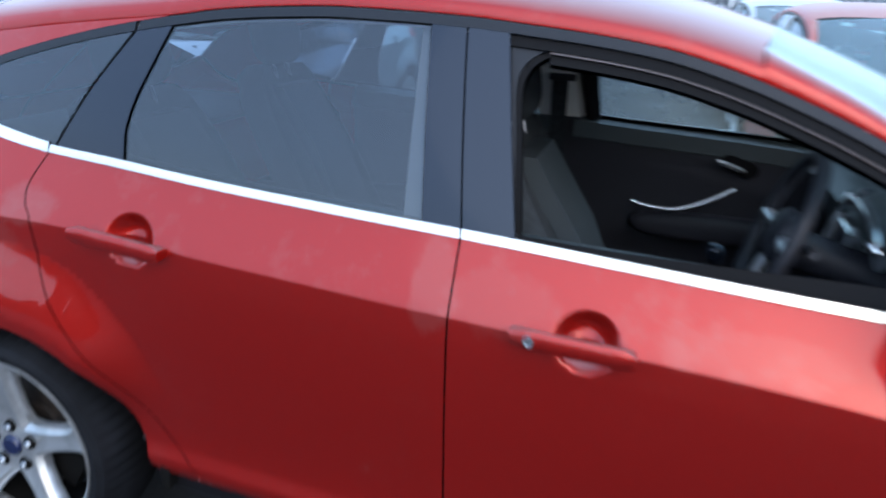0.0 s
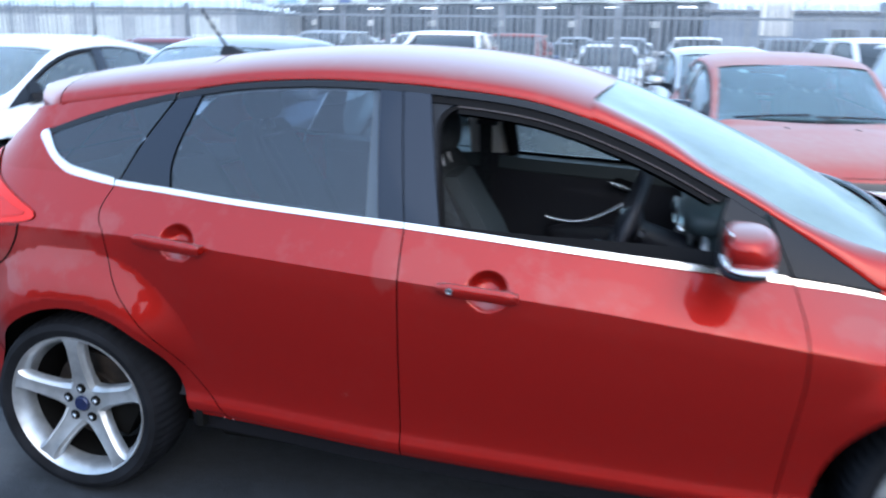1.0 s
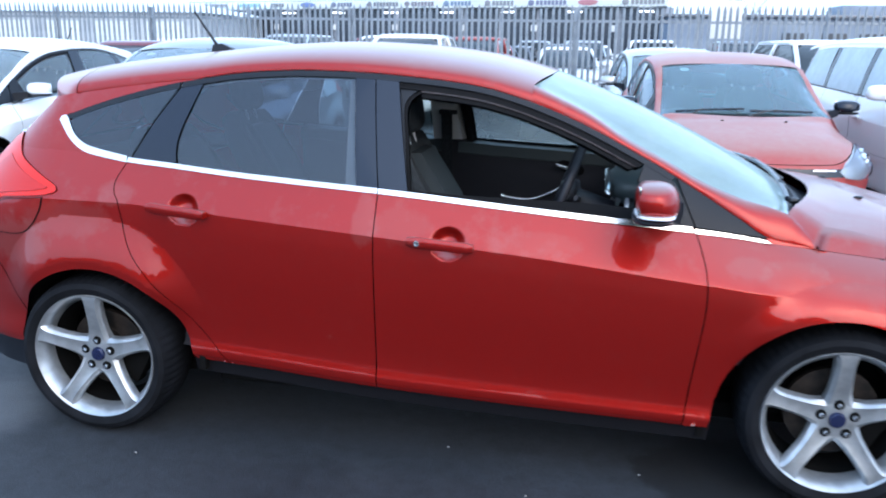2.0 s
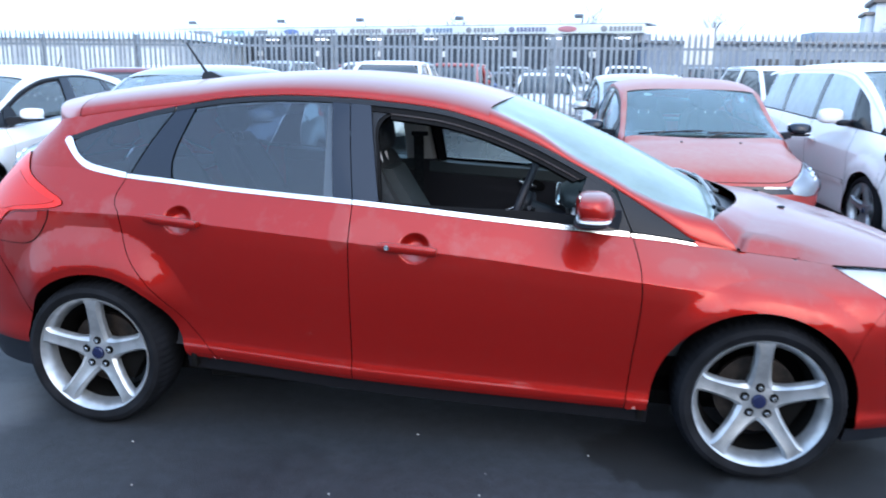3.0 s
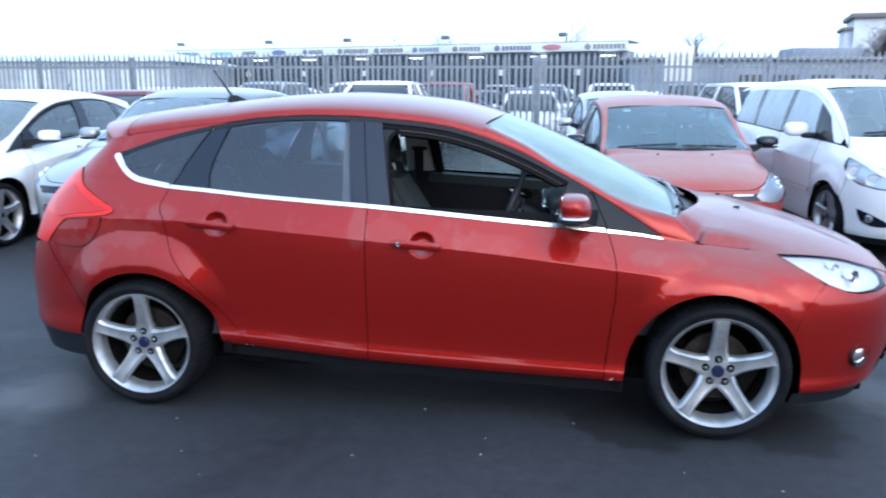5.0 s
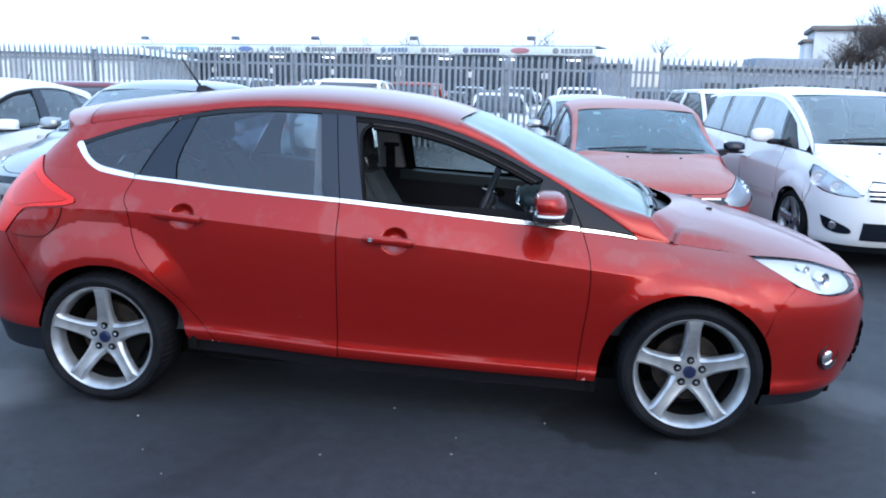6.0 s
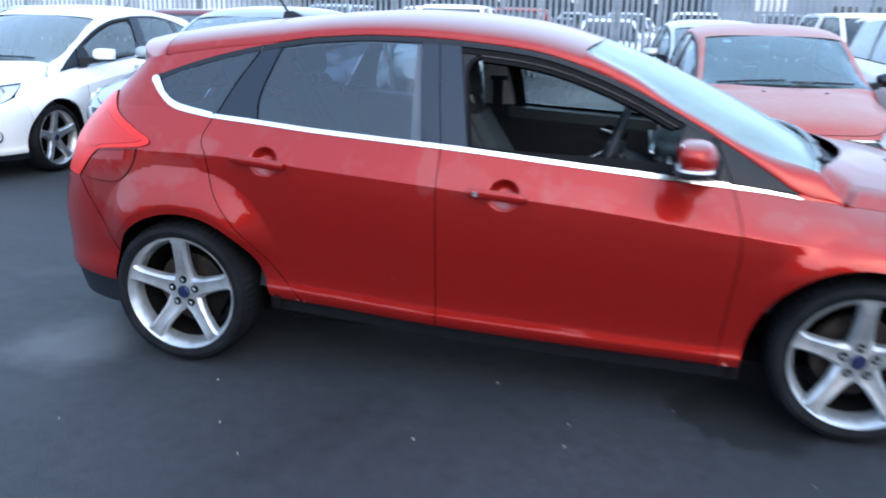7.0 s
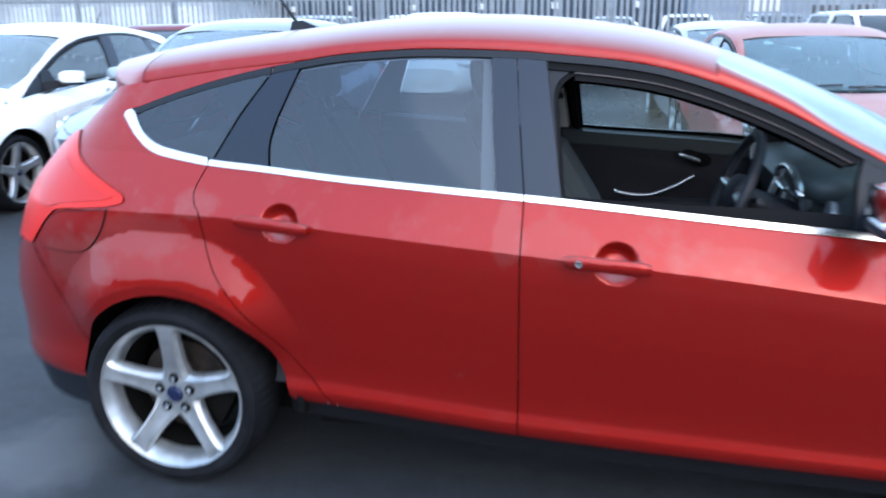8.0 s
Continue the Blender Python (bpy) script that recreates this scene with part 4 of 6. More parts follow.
def hatchback(place, body, label, group="", screen_glass=None, fine=False, open_window=False, tint=PRIVACY, mirror_paint=None, scale=(1, 1, 1), side_chrome=CHROME, cabin_full=False, aerial=True, roof_paint=None, tall_lamps=False):
    """A five-door hatchback, built panel by panel."""
    F = Form(**HATCH)
    car = thing("hatchback_car", place, label, "car", group)
    car.scale = scale
    mirror_paint = mirror_paint or body
    du, dq = (0.008, 1 / 60) if fine else (0.045, 1 / 10)
    gap_f = bow([(0.838, 0.249), (0.855, 0.458), (0.865, 0.558), (0.873, 0.656), (0.872, 0.741), (0.862, 0.812), (0.836, 0.895)])
    gap_r = bow([(-0.785, 0.318), (-0.822, 0.36), (-0.912, 0.461), (-0.99, 0.55), (-1.066, 0.642), (-1.126, 0.724), (-1.158, 0.802), (-1.174, 0.878), (-1.182, 0.915), (-1.2, 0.94), (-1.205, 0.98), (-1.178, 1.044)])
    g = 0.0019
    xb = -0.22
    F.dents = [(0.035, 0.836, 0.064, 0.058, 0.042), (-0.922, 0.896, 0.064, 0.058, 0.042)]
    win_top = lambda x: F.rail(x) - 0.001 if x > -0.913 else rear_top(x)
    rear_top = curve((-1.475, 1.192), (-1.39, 1.223), (-1.314, 1.249), (-1.179, 1.288), (-1.045, 1.32), (-0.913, 1.345))
    strip = 0.0185
    chrome_up = bow([(-1.178, 1.044), (-1.3, 1.062), (-1.369, 1.08), (-1.427, 1.122), (-1.478, 1.184)])
    chrome_in = bow([(-1.472, 1.196), (-1.448, 1.196), (-1.408, 1.138), (-1.358, 1.103), (-1.295, 1.086), (-1.178, 1.066)])
    xt = -0.262
    for side in (-1, 1):
        near = fine and side < 0
        d1, d2 = (du, dq) if near else (0.05, 1 / 10)
        # doors
        door = part("front_door", F.sheet("front_door", [(xb + g, F.sill(xb))] + run(F.sill, xb + 0.05, 0.8, 12) + [(x - g, z) for x, z in gap_f] + run(F.belt, 0.82, xb + g, 14), side, d1, d2), body, car)
        if near or not fine:
            handle(door, F, -0.098, 0.124, 0.845, 0.832, side, body)
        rear = part("rear_door", F.sheet("rear_door", run(F.sill, xb - g, -0.78, 10) + [(x + g, z) for x, z in gap_r] + run(F.belt, -1.17, xb - g, 14), side, d1, d2), body, car)
        if near or not fine:
            handle(rear, F, -1.052, -0.824, 0.904, 0.888, side, body)
        if near:
            key = part("key_lock", lathe([(0.0, -0.001), (0.006, -0.002), (0.0068, -0.006), (0.0098, -0.0055), (0.0112, 0.0), (0.0116, 0.014)], 20), NUT, door, "bright key barrel in a dark surround")
            key.location = (-0.062, -(0.9 + 0.036), 0.8425)
            part("key_surround", egg(-0.02, -(0.9 + 0.028), 0.8385, 0.02, 0.01, 0.012, 2.4), TRIM, door)
        # wing, ahead of the door
        lamp_low = [(1.56, 0.808), (1.697, 0.735), (1.74, 0.707)]
        wing = [(x + g, z) for x, z in gap_f][::-1] + [(0.85, 0.243)] + edge_run(F, 0.87, 1.615, 60) + [(1.64, 0.58), (1.69, 0.65), (1.738, 0.7)] + lamp_low[::-1][1:] + run(F.belt, 1.55, 1.228, 10) + run(lambda x: F.rail(x) - 0.0005, 1.222, 1.064, 8) + run(F.belt, 1.058, 0.845, 8)
        part("front_wing", F.sheet("front_wing", wing, side, 0.02 if near else 0.05, 1 / 24 if near else 1 / 10), body, car)
        # rear quarter with the roof pillar
        lamp_front = bow([(-1.83, 0.768), (-1.728, 0.872), (-1.664, 0.901), (-1.475, 0.922), (-1.442, 0.948), (-1.525, 0.992), (-1.64, 1.055), (-1.68, 1.127)])
        quarter = [(x - g, z) for x, z in gap_r][::-1] + edge_run(F, -0.81, -1.636, 60) + [(-1.685, 0.56), (-1.76, 0.67)] + lamp_front + [(-1.62, 1.185), (-1.56, 1.232)] + run(F.rail, -1.53, -0.915, 12) + run(rear_top, -0.93, -1.476, 12) + chrome_up[::-1]
        q = part("rear_quarter_panel", F.sheet("rear_quarter_panel", quarter, side, 0.011 if near else 0.05, 1 / 48 if near else 1 / 10), body, car)
        if near:
            flap = bow([(-1.49, 0.912), (-1.505, 0.86), (-1.545, 0.8), (-1.6, 0.768), (-1.7, 0.762), (-1.79, 0.775), (-1.735, 0.858), (-1.665, 0.893), (-1.6, 0.9), (-1.49, 0.912)])
            part("flap_gap", F.sheet("flap_gap", [(x, z) for x, z in flap], side, 0.015, 1 / 30, 0.0025, 0.003), SEAL, q)
            mid = (-1.63, 0.835)
            part("fuel_flap", F.sheet("fuel_flap", [(mid[0] + (x - mid[0]) * 0.972, mid[1] + (z - mid[1]) * 0.955) for x, z in flap], side, 0.015, 1 / 30, 0.0045, 0.004), body, q)
        # tail lamp
        lamp = [(x + 0.0015, z) for x, z in lamp_front[::-1]] + [ (-1.995, 0.77), (-1.99, 0.85), (-1.94, 0.96), (-1.85, 1.06)]
        tl = part("tail_lamp", F.sheet("tail_lamp", lamp, side, 0.03, 1 / 12, 0.006, 0.02), REDLENS, car, "red tail lamp lens")
        part("lamp_insert", F.sheet("lamp_insert", bow([(-1.7, 1.05), (-1.62, 1.005), (-1.53, 0.968), (-1.475, 0.947), (-1.53, 0.933), (-1.66, 0.918), (-1.755, 0.9), (-1.8, 0.97), (-1.7, 1.05)])[:-1], side, 0.03, 1 / 12, 0.0085, 0.004), DEEPLENS, tl, "darker red lens field")
        # chrome waist strip, in three lengths and the tip of the wing
        part("waist_strip", F.sheet("waist_strip", run(lambda x: F.belt(x) + 0.0015, xb + g, 0.826, 16) + run(lambda x: F.belt(x) + strip, 0.82, xb + g, 16), side, 0.04, 1 / 30, 0.005, 0.008), side_chrome, door, "bright metal waist strip")
        part("waist_strip", F.sheet("waist_strip", run(lambda x: F.belt(x) + 0.0015, xb - g, -1.176, 16) + run(lambda x: F.belt(x) + strip, -1.172, xb - g, 16), side, 0.04, 1 / 30, 0.005, 0.008), side_chrome, rear, "bright metal waist strip")
        part("waist_strip", F.sheet("waist_strip", chrome_up + chrome_in, side, 0.03, 1 / 30, 0.005, 0.008), side_chrome, q, "bright metal strip curving up to a point")
        part("waist_strip", F.sheet("waist_strip", run(F.belt, 0.834, 1.075, 8) + [(1.06, F.belt(1.06) + 0.008)] + run(lambda x: F.belt(x) + strip * (0.75 - 0.25 * step01(0.83, 1.04, x)), 1.04, 0.83, 8), side, 0.04, 1 / 30, 0.005, 0.008), side_chrome, car, "bright metal waist strip")
        # front door frame
        bt = lambda x: F.belt(x) + strip
        in_top = lambda x: F.rail(x) - 0.042
        part("centre_pillar_trim", F.sheet("centre_pillar_trim", [(xb + g, bt(xb)), (-0.118, bt(-0.12)), (-0.176, in_top(-0.176)), (-0.18, F.rail(-0.18) - 0.02), (xt + g, F.rail(xt) - 0.02)], side, 0.02, 1 / 12, 0.001), GLOSS_BLACK, door, "gloss black pillar panel")
        part("centre_pillar_trim", F.sheet("centre_pillar_trim", [(xb - g, bt(xb)), (xt - g, F.rail(xt) - 0.02), (-0.333, F.rail(-0.333) - 0.02), (-0.297, bt(-0.297))], side, 0.02, 1 / 12, 0.001), GLOSS_BLACK, rear, "gloss black pillar panel")
        part("window_seal", F.sheet("window_seal", run(in_top, -0.178, 0.64, 20) + [(0.66, F.rail(0.66) - 0.02)] + run(lambda x: F.rail(x) - 0.02, 0.65, -0.178, 20), side, 0.03, 1 / 20, -0.006, 0.03), SEAL, door)
        part("seal_bead", F.sheet("seal_bead", run(lambda x: F.rail(x) - 0.047, -0.1, 0.63, 20) + run(lambda x: F.rail(x) - 0.043, 0.635, -0.1, 20), side, 0.03, 1 / 30, -0.01, 0.006), BEAD, door, "thin pale bead in the window seal")
        part("inner_seal", F.sheet("inner_seal", run(lambda x: F.rail(x) - 0.066, -0.1, 0.61, 20) + run(lambda x: F.rail(x) - 0.0475, 0.63, -0.1, 20), side, 0.03, 1 / 30, -0.018, 0.02), SEAL, door, "black inner window seal")
        arch = bow([(-0.122, 1.0), (-0.14, 1.15), (-0.154, 1.25), (-0.148, 1.288), (-0.128, 1.311), (-0.098, 1.3235), (-0.06, 1.3235)])
        part("corner_trim", F.sheet("corner_trim", [(-0.12, bt(-0.12))] + arch + [(-0.062, in_top(-0.062)), (-0.176, in_top(-0.176))], side, 0.02, 1 / 30, -0.012, 0.01), TRIM, door, "grey rounded corner of the window frame")
        part("corner_seal", F.sheet("corner_seal", [(x + 0.012, z - 0.008) for x, z in arch] + arch[::-1], side, 0.02, 1 / 30, -0.016, 0.02), SEAL, door, "black seal round the corner")
        part("frame_trim", F.sheet("frame_trim", run(lambda x: F.rail(x) - 0.02, xt, 0.75, 24) + [(0.763, F.rail(0.763))] + run(lambda x: F.rail(x) - 0.001, 0.76, xt, 24), side, 0.03, 1 / 30, 0.002, 0.01), TRIM, door, "black window frame trim")
        part("belt_seal", F.sheet("belt_seal", run(bt, -0.116, 0.63, 16) + run(lambda x: bt(x) + 0.006 + 0.03 * step01(-0.1, 0.6, x), 0.63, -0.118, 16), side, 0.03, 1 / 30, -0.004, 0.03), SEAL, door)
        part("mirror_sail", F.sheet("mirror_sail", [(0.63, bt(0.63)), (0.829, bt(0.829)), (0.79, 1.0), (0.763, F.rail(0.763) - 0.02), (0.66, F.rail(0.66) - 0.02), (0.645, 1.06)], side, 0.03, 1 / 16, 0.001, 0.02), TRIM, door, "black mirror mounting panel")
        part("corner_panel", F.sheet("corner_panel", [(0.835, bt(0.835)), (1.045, bt(1.045) - 0.004)] + run(lambda x: F.rail(x) - 0.002, 1.06, 0.77, 12) + [(0.795, 1.0)], side, 0.03, 1 / 16, 0.0, 0.01), TRIM, car, "black corner panel")
        # rear door glass and quarter light
        g_top = lambda x: win_top(x) - 0.02
        back_edge = bow([(-0.972, bt(-0.972)), (-0.974, 1.11), (-0.958, 1.175), (-0.934, 1.235), (-0.897, g_top(-0.897))])
        pane = part("rear_door_glass", F.sheet("rear_door_glass", run(bt, -0.3, -0.97, 10) + back_edge + run(g_top, -0.9, -0.336, 10), side, 0.05, 1 / 8, -0.004, 0.004), tint if near or not fine else CLEAR, rear, "dark tinted glass" if near else "rear side glass")
        pane.visible_shadow = False
        cut = [(-1.16, bt(-1.16)), (-1.08, 1.19), (-0.993, g_top(-0.993))]
        part("fixed_panel", F.sheet("fixed_panel", [(x - 0.006, z) for x, z in back_edge] + run(g_top, -0.907, -0.985, 4) + [(x + 0.004, z) for x, z in cut[::-1]] + run(bt, -1.15, -1.0, 4), side, 0.03, 1 / 12, 0.0), GLOSS_BLACK, rear, "gloss black pillar panel")
        part("frame_trim", F.sheet("frame_trim", run(g_top, xt, -0.99, 20) + run(lambda x: win_top(x) - 0.001, -0.985, xt, 20), side, 0.03, 1 / 30, 0.002, 0.01), TRIM, rear, "black window frame trim")
        qpane = part("quarter_glass", F.sheet("quarter_glass", [(x - 0.004, z) for x, z in cut] + run(g_top, -1.0, -1.4, 12) + chrome_in[8:], side, 0.05, 1 / 8, 0.0, 0.004), tint, q, "dark tinted quarter glass")
        qpane.visible_shadow = False
        part("frame_trim", F.sheet("frame_trim", run(g_top, -0.995, -1.43, 14) + run(lambda x: win_top(x) - 0.001, -1.468, -0.995, 14), side, 0.03, 1 / 30, 0.002, 0.006), TRIM, q)
        if not (open_window and side < 0):
            fp = part("front_door_glass", F.sheet("front_door_glass", run(bt, -0.12, 0.64, 10) + run(lambda x: F.rail(x) - 0.03, 0.64, -0.17, 12), side, 0.06, 1 / 8, -0.012, 0.004), DUSTY_SIDE if fine else CLEAR, door, "clear side glass")
            fp.visible_shadow = False
        windscreen_pillar(F, car, body, side)
        # sill, wheel-arch liners
        sill_low = lambda x: F.sill(x) - 0.06
        part("sill", F.sheet("sill", run(sill_low, -0.94, 0.925, 12) + run(lambda x: F.sill(x) - 0.003, 0.93, -0.945, 12), side, 0.06, 1 / 10, -0.022, 0.05), SILL, car, "black plastic sill")
        # Added near-black blocks stand in for the shadow between sill and wheels.
        for xa in (-0.9, 0.9):
            part("shade_block", block(xa - 0.012, xa + 0.012, min(side * 0.5, side * 0.835), max(side * 0.5, side * 0.835), F.sill(xa) - 0.045, 0.36, 0.004), LINER_SHADE, car)
        for xa in F.arch_x:
            rows = []
            for k in range(19):
                a = math.pi * (k / 18 * 1.04 - 0.02)
                c, s_ = math.cos(a) * 0.385, math.sin(a) * 0.385
                edge = min(0.85, abs(F.point(F.station(xa + c, 0.29 + s_), 0.29 + s_).y) - 0.014)
                rows.append([(xa + c, side * edge, 0.29 + s_), (xa + c, side * 0.55, 0.29 + s_), (xa + c * 0.1, side * 0.54, 0.29 + s_ * 0.1)])
            part("arch_liner", loft(rows, False, False), LINER_SHADE, car)
        door_mirror(car, F, side, mirror_paint)
        # headlamp: bright bowl, lamps and a clear cover
        hl = run(lambda x: F.belt(x) - 0.003, 1.57, 2.1, 16) + [(2.125, 0.7), (2.1, 0.672), (2.03, 0.66)] + [(F.station(x, z), z) for x, z in ((1.9, 0.66), (1.844, 0.67), (1.771, 0.697), (1.697, 0.737))]
        if tall_lamps:
            hl = run(lambda x: F.belt(x) - 0.003, 1.62, 2.08, 16) + [(2.2, 0.7), (2.26, 0.64), (2.22, 0.595), (2.1, 0.575), (1.98, 0.58), (1.87, 0.615), (1.76, 0.68), (1.67, 0.75)]
            part("grille_trim", F.sheet("grille_trim", [(2.29, 0.645), (2.29, 0.657), (2.42, 0.657), (2.42, 0.645)], side, 0.05, 1 / 30, 0.009, 0.006, True), SATIN, car, "bright trim over the grille")
        lamp = part("headlamp", F.sheet("headlamp", hl, side, 0.03, 1 / 12, 0.004 if tall_lamps else -0.02, 0.0, True), SATIN if tall_lamps else LAMP_BACK, car, "clear headlamp with chromed bowls")
        for x, z, r in ((1.87, 0.715, 0.038), (1.79, 0.755, 0.026)):
            p = F.point(F.station(x, z), z, 0.01 if tall_lamps else -0.012)
            bulb = part("lamp_bowl", lathe([(0.0, -0.012), (r * 0.4, -0.014), (r * 0.55, 0.0), (r, -0.016), (r * 1.05, 0.02)], 20), CHROME, lamp)
            bulb.location = (p.x, side * abs(p.y), p.z)
            bulb.rotation_euler = (0, 0, (radians(40) if side < 0 else radians(140)))
        cover = part("lamp_cover", F.sheet("lamp_cover", hl, side, 0.03, 1 / 12, 0.026 if tall_lamps else 0.002, 0.012, True), LENS, lamp)
        cover.visible_shadow = False
        # bumper corner
        end_f = F.s_fe
        fb = edge_run(F, 1.669, 1.617, 16) + [(1.6412, 0.58), (1.6912, 0.65), (1.7392, 0.7006), (1.771, 0.693), (1.844, 0.666), (1.9, 0.656)]
        fb = [(F.station(x, z), z) for x, z in fb] + [(2.03, 0.656), (2.105, 0.667), (2.132, 0.7), (2.12, F.belt(2.12) - 0.004)] + run(lambda x: F.belt(x) - 0.004, 2.14, end_f, 8) + [(end_f, 0.22), (F.station(1.67, 0.22), 0.22)]
        bumper = part("front_bumper", F.sheet("front_bumper", fb, side, 0.03 if near else 0.06, 1 / 16, 0, 0.012, True), body, car)
        lip = [(F.station(1.64, 0.2), 0.165), (F.station(1.64, 0.2), 0.218), (end_f, 0.218), (end_f, 0.165)]
        part("front_lip", F.sheet("front_lip", lip, side, 0.06, 1 / 10, -0.006, 0.05, True), TRIM, bumper)
        part("upper_grille", F.sheet("upper_grille", [(2.2, 0.60), (2.14, 0.66), (end_f, 0.66), (end_f, 0.60)], side, 0.05, 1 / 16, 0.003, 0.004, True), GLOSS_BLACK, bumper)
        part("lower_grille", F.sheet("lower_grille", [(2.16, 0.27), (2.2, 0.5), (end_f, 0.5), (end_f, 0.27)], side, 0.05, 1 / 16, 0.003, 0.004, True), GLOSS_BLACK, bumper)
        for z in (0.3, 0.34, 0.38, 0.42, 0.46):
            part("grille_bar", F.sheet("grille_bar", [(2.2, z), (2.21, z + 0.012), (end_f, z + 0.012), (end_f, z)], side, 0.06, 1 / 30, 0.012, 0.01, True), TRIM, bumper)
        zf, xf = 0.385, 1.93
        p = F.point(F.station(xf, zf), zf, 0.0)
        pod = part("fog_lamp_pod", lathe([(0.062, 0.004), (0.058, -0.006), (0.05, 0.004), (0.046, 0.03), (0.0, 0.034)], 28), TRIM, bumper)
        pod.location = (p.x, side * abs(p.y), p.z)
        pod.rotation_euler = (0, 0, radians(38) if side < 0 else radians(142))
        fog = part("fog_lamp", lathe([(0.0, -0.008), (0.022, -0.004), (0.036, 0.006), (0.041, 0.002), (0.043, 0.02)], 28), CHROME, bumper, "round chromed fog lamp")
        fog.location, fog.rotation_euler = pod.location, pod.rotation_euler
        # rear bumper and tailgate halves
        end_r = F.s_re
        rb = edge_run(F, -1.674, -1.638, 12) + [(-1.687, 0.56), (-1.762, 0.67), (-1.8315, 0.766), (-1.9, 0.765)]
        rb = [(F.station(x, z), z) for x, z in rb] + [(-2.12, 0.72), (-2.2, 0.64), (end_r, 0.62), (end_r, 0.33), (F.station(-1.7, 0.31), 0.315)]
        rbump = part("rear_bumper", F.sheet("rear_bumper", rb, side, 0.04, 1 / 14, 0.001, 0.012, True), body, car)
        part("rear_skirt", F.sheet("rear_skirt", [(F.station(-1.65, 0.25), 0.2), (F.station(-1.65, 0.25), 0.308), (F.station(-1.7, 0.31), 0.313), (end_r, 0.328), (end_r, 0.2)], side, 0.06, 1 / 10, -0.008, 0.05, True), TRIM, rbump, "black plastic skirt")
        lamp_edge = [(F.station(x, z), z) for x, z in ((-1.998, 0.765), (-1.994, 0.85), (-1.945, 0.96), (-1.855, 1.065))]
        gate = part("tailgate", F.sheet("tailgate", [(-2.115, 0.725)] + lamp_edge + [(end_r + 0.22, 1.04), (end_r, 1.03), (end_r, 0.625), (-2.2, 0.645)], side, 0.05, 1 / 12, 0, 0.012, True), body, car)
        rg = part("rear_window", F.sheet("rear_window", [(F.station(-1.7, 1.13), 1.13), (F.station(-1.7, 1.27), 1.25), (end_r, 1.28), (end_r, 1.035), (end_r + 0.22, 1.045), (F.station(-1.8, 1.07), 1.075)], side, 0.05, 1 / 8, -0.035, 0.004, True), tint, gate, "dark tinted rear glass")
        rg.visible_shadow = False
        # wheels
        for xa in F.axles:
            wheel(car, xa, side * 0.875, F.hub_z, -side, detail=near)
    # roof, with its edge over the rear window
    hx = lambda y: F.head[1] - (F.head[1] - F.head[0]) * (y / 0.605) ** 2

    def roof(u, v):
        a = v * math.pi
        y = F.railw(0.2) * math.cos(a)
        front = hx(min(abs(y), 0.605)) - (0.002 if abs(y) < 0.59 else 0.0002)
        return roof_point(F, F.roof_end + (front - F.roof_end) * u, a)
    part("roof", patch("roof", roof, 40 if fine else 20, 40 if fine else 20, 0.02, False), roof_paint or body, car)

    def spoiler(u, v):
        a = v * math.pi
        x = F.roof_end - 0.004 - u * 0.345
        p = roof_point(F, x, a)
        k = math.sqrt(max(0, 1 - (max(u - 0.92, 0) / 0.08) ** 2))
        base = F.rail(x) + 0.01 - 0.03 * u
        corner = 1 - 0.12 * u * u
        return Vector((p.x + 0.2 * (abs(p.y) / 0.63) ** 3 * u, p.y * corner, base + (p.z - base) * (0.25 + 0.75 * k)))
    part("roof_spoiler", patch("roof_spoiler", spoiler, 20, 30, 0.05, True), body, car, "body-coloured roof spoiler")

    def headlining(u, v):
        p = roof_point(F, -1.4 + 1.66 * u, v * math.pi)
        return p + Vector((0, 0, -0.03))
    part("headlining", patch("headlining", headlining, 10, 12, 0.0, True), LINING, car)
    upper_works(F, car, body, fine, screen_glass)
    # number plates with plain bars, badge
    p = Vector((F.nose(0.5), 0, 0.5))
    plate = part("number_plate", block(p.x + 0.012, p.x + 0.022, -0.26, 0.26, 0.5, 0.61, 0.003), PLATE, car, "number plate with plain dark bars")
    for k in range(7):
        y = -0.21 + 0.07 * k
        part("plate_bar", block(p.x + 0.022, p.x + 0.0245, y - 0.02, y + 0.02, 0.52, 0.59), INK, plate)
    if not tall_lamps:
        part("badge", egg(F.nose(0.67) + 0.012, 0, 0.675, 0.012, 0.07, 0.03, 2), BADGE, car)
    if aerial:
        p = roof_point(F, -1.13, math.pi / 2)
        foot = part("aerial_foot", loft([[(-1.2, -0.022, p.z - 0.015), (-1.06, -0.022, p.z - 0.003), (-1.06, 0.022, p.z - 0.003), (-1.2, 0.022, p.z - 0.015)],
                                         [(-1.19, -0.012, p.z + 0.03), (-1.15, -0.012, p.z + 0.035), (-1.15, 0.012, p.z + 0.035), (-1.19, 0.012, p.z + 0.03)]]), TRIM, car, "black roof aerial")
        part("aerial_rod", tube([(-1.17, 0, p.z + 0.02), (-1.22, 0, p.z + 0.09), (-1.275, 0, p.z + 0.17)], 0.0075, 8, lambda t: 1 - 0.45 * t), TRIM, foot)
    part("underbody", block(-1.95, 2.0, -0.62, 0.62, 0.17, 0.24, 0.03), LINER_SHADE, car)
    part("bulkhead", block(1.14, 1.2, -0.7, 0.7, 0.25, 0.88, 0.01), LINER_SHADE, car)
    part("engine_bay", block(1.2, 1.95, -0.55, 0.55, 0.24, 0.6, 0.05), LINER_SHADE, car)
    part("boot_floor", block(-1.95, -1.2, -0.55, 0.55, 0.24, 0.62, 0.05), LINER_SHADE, car)
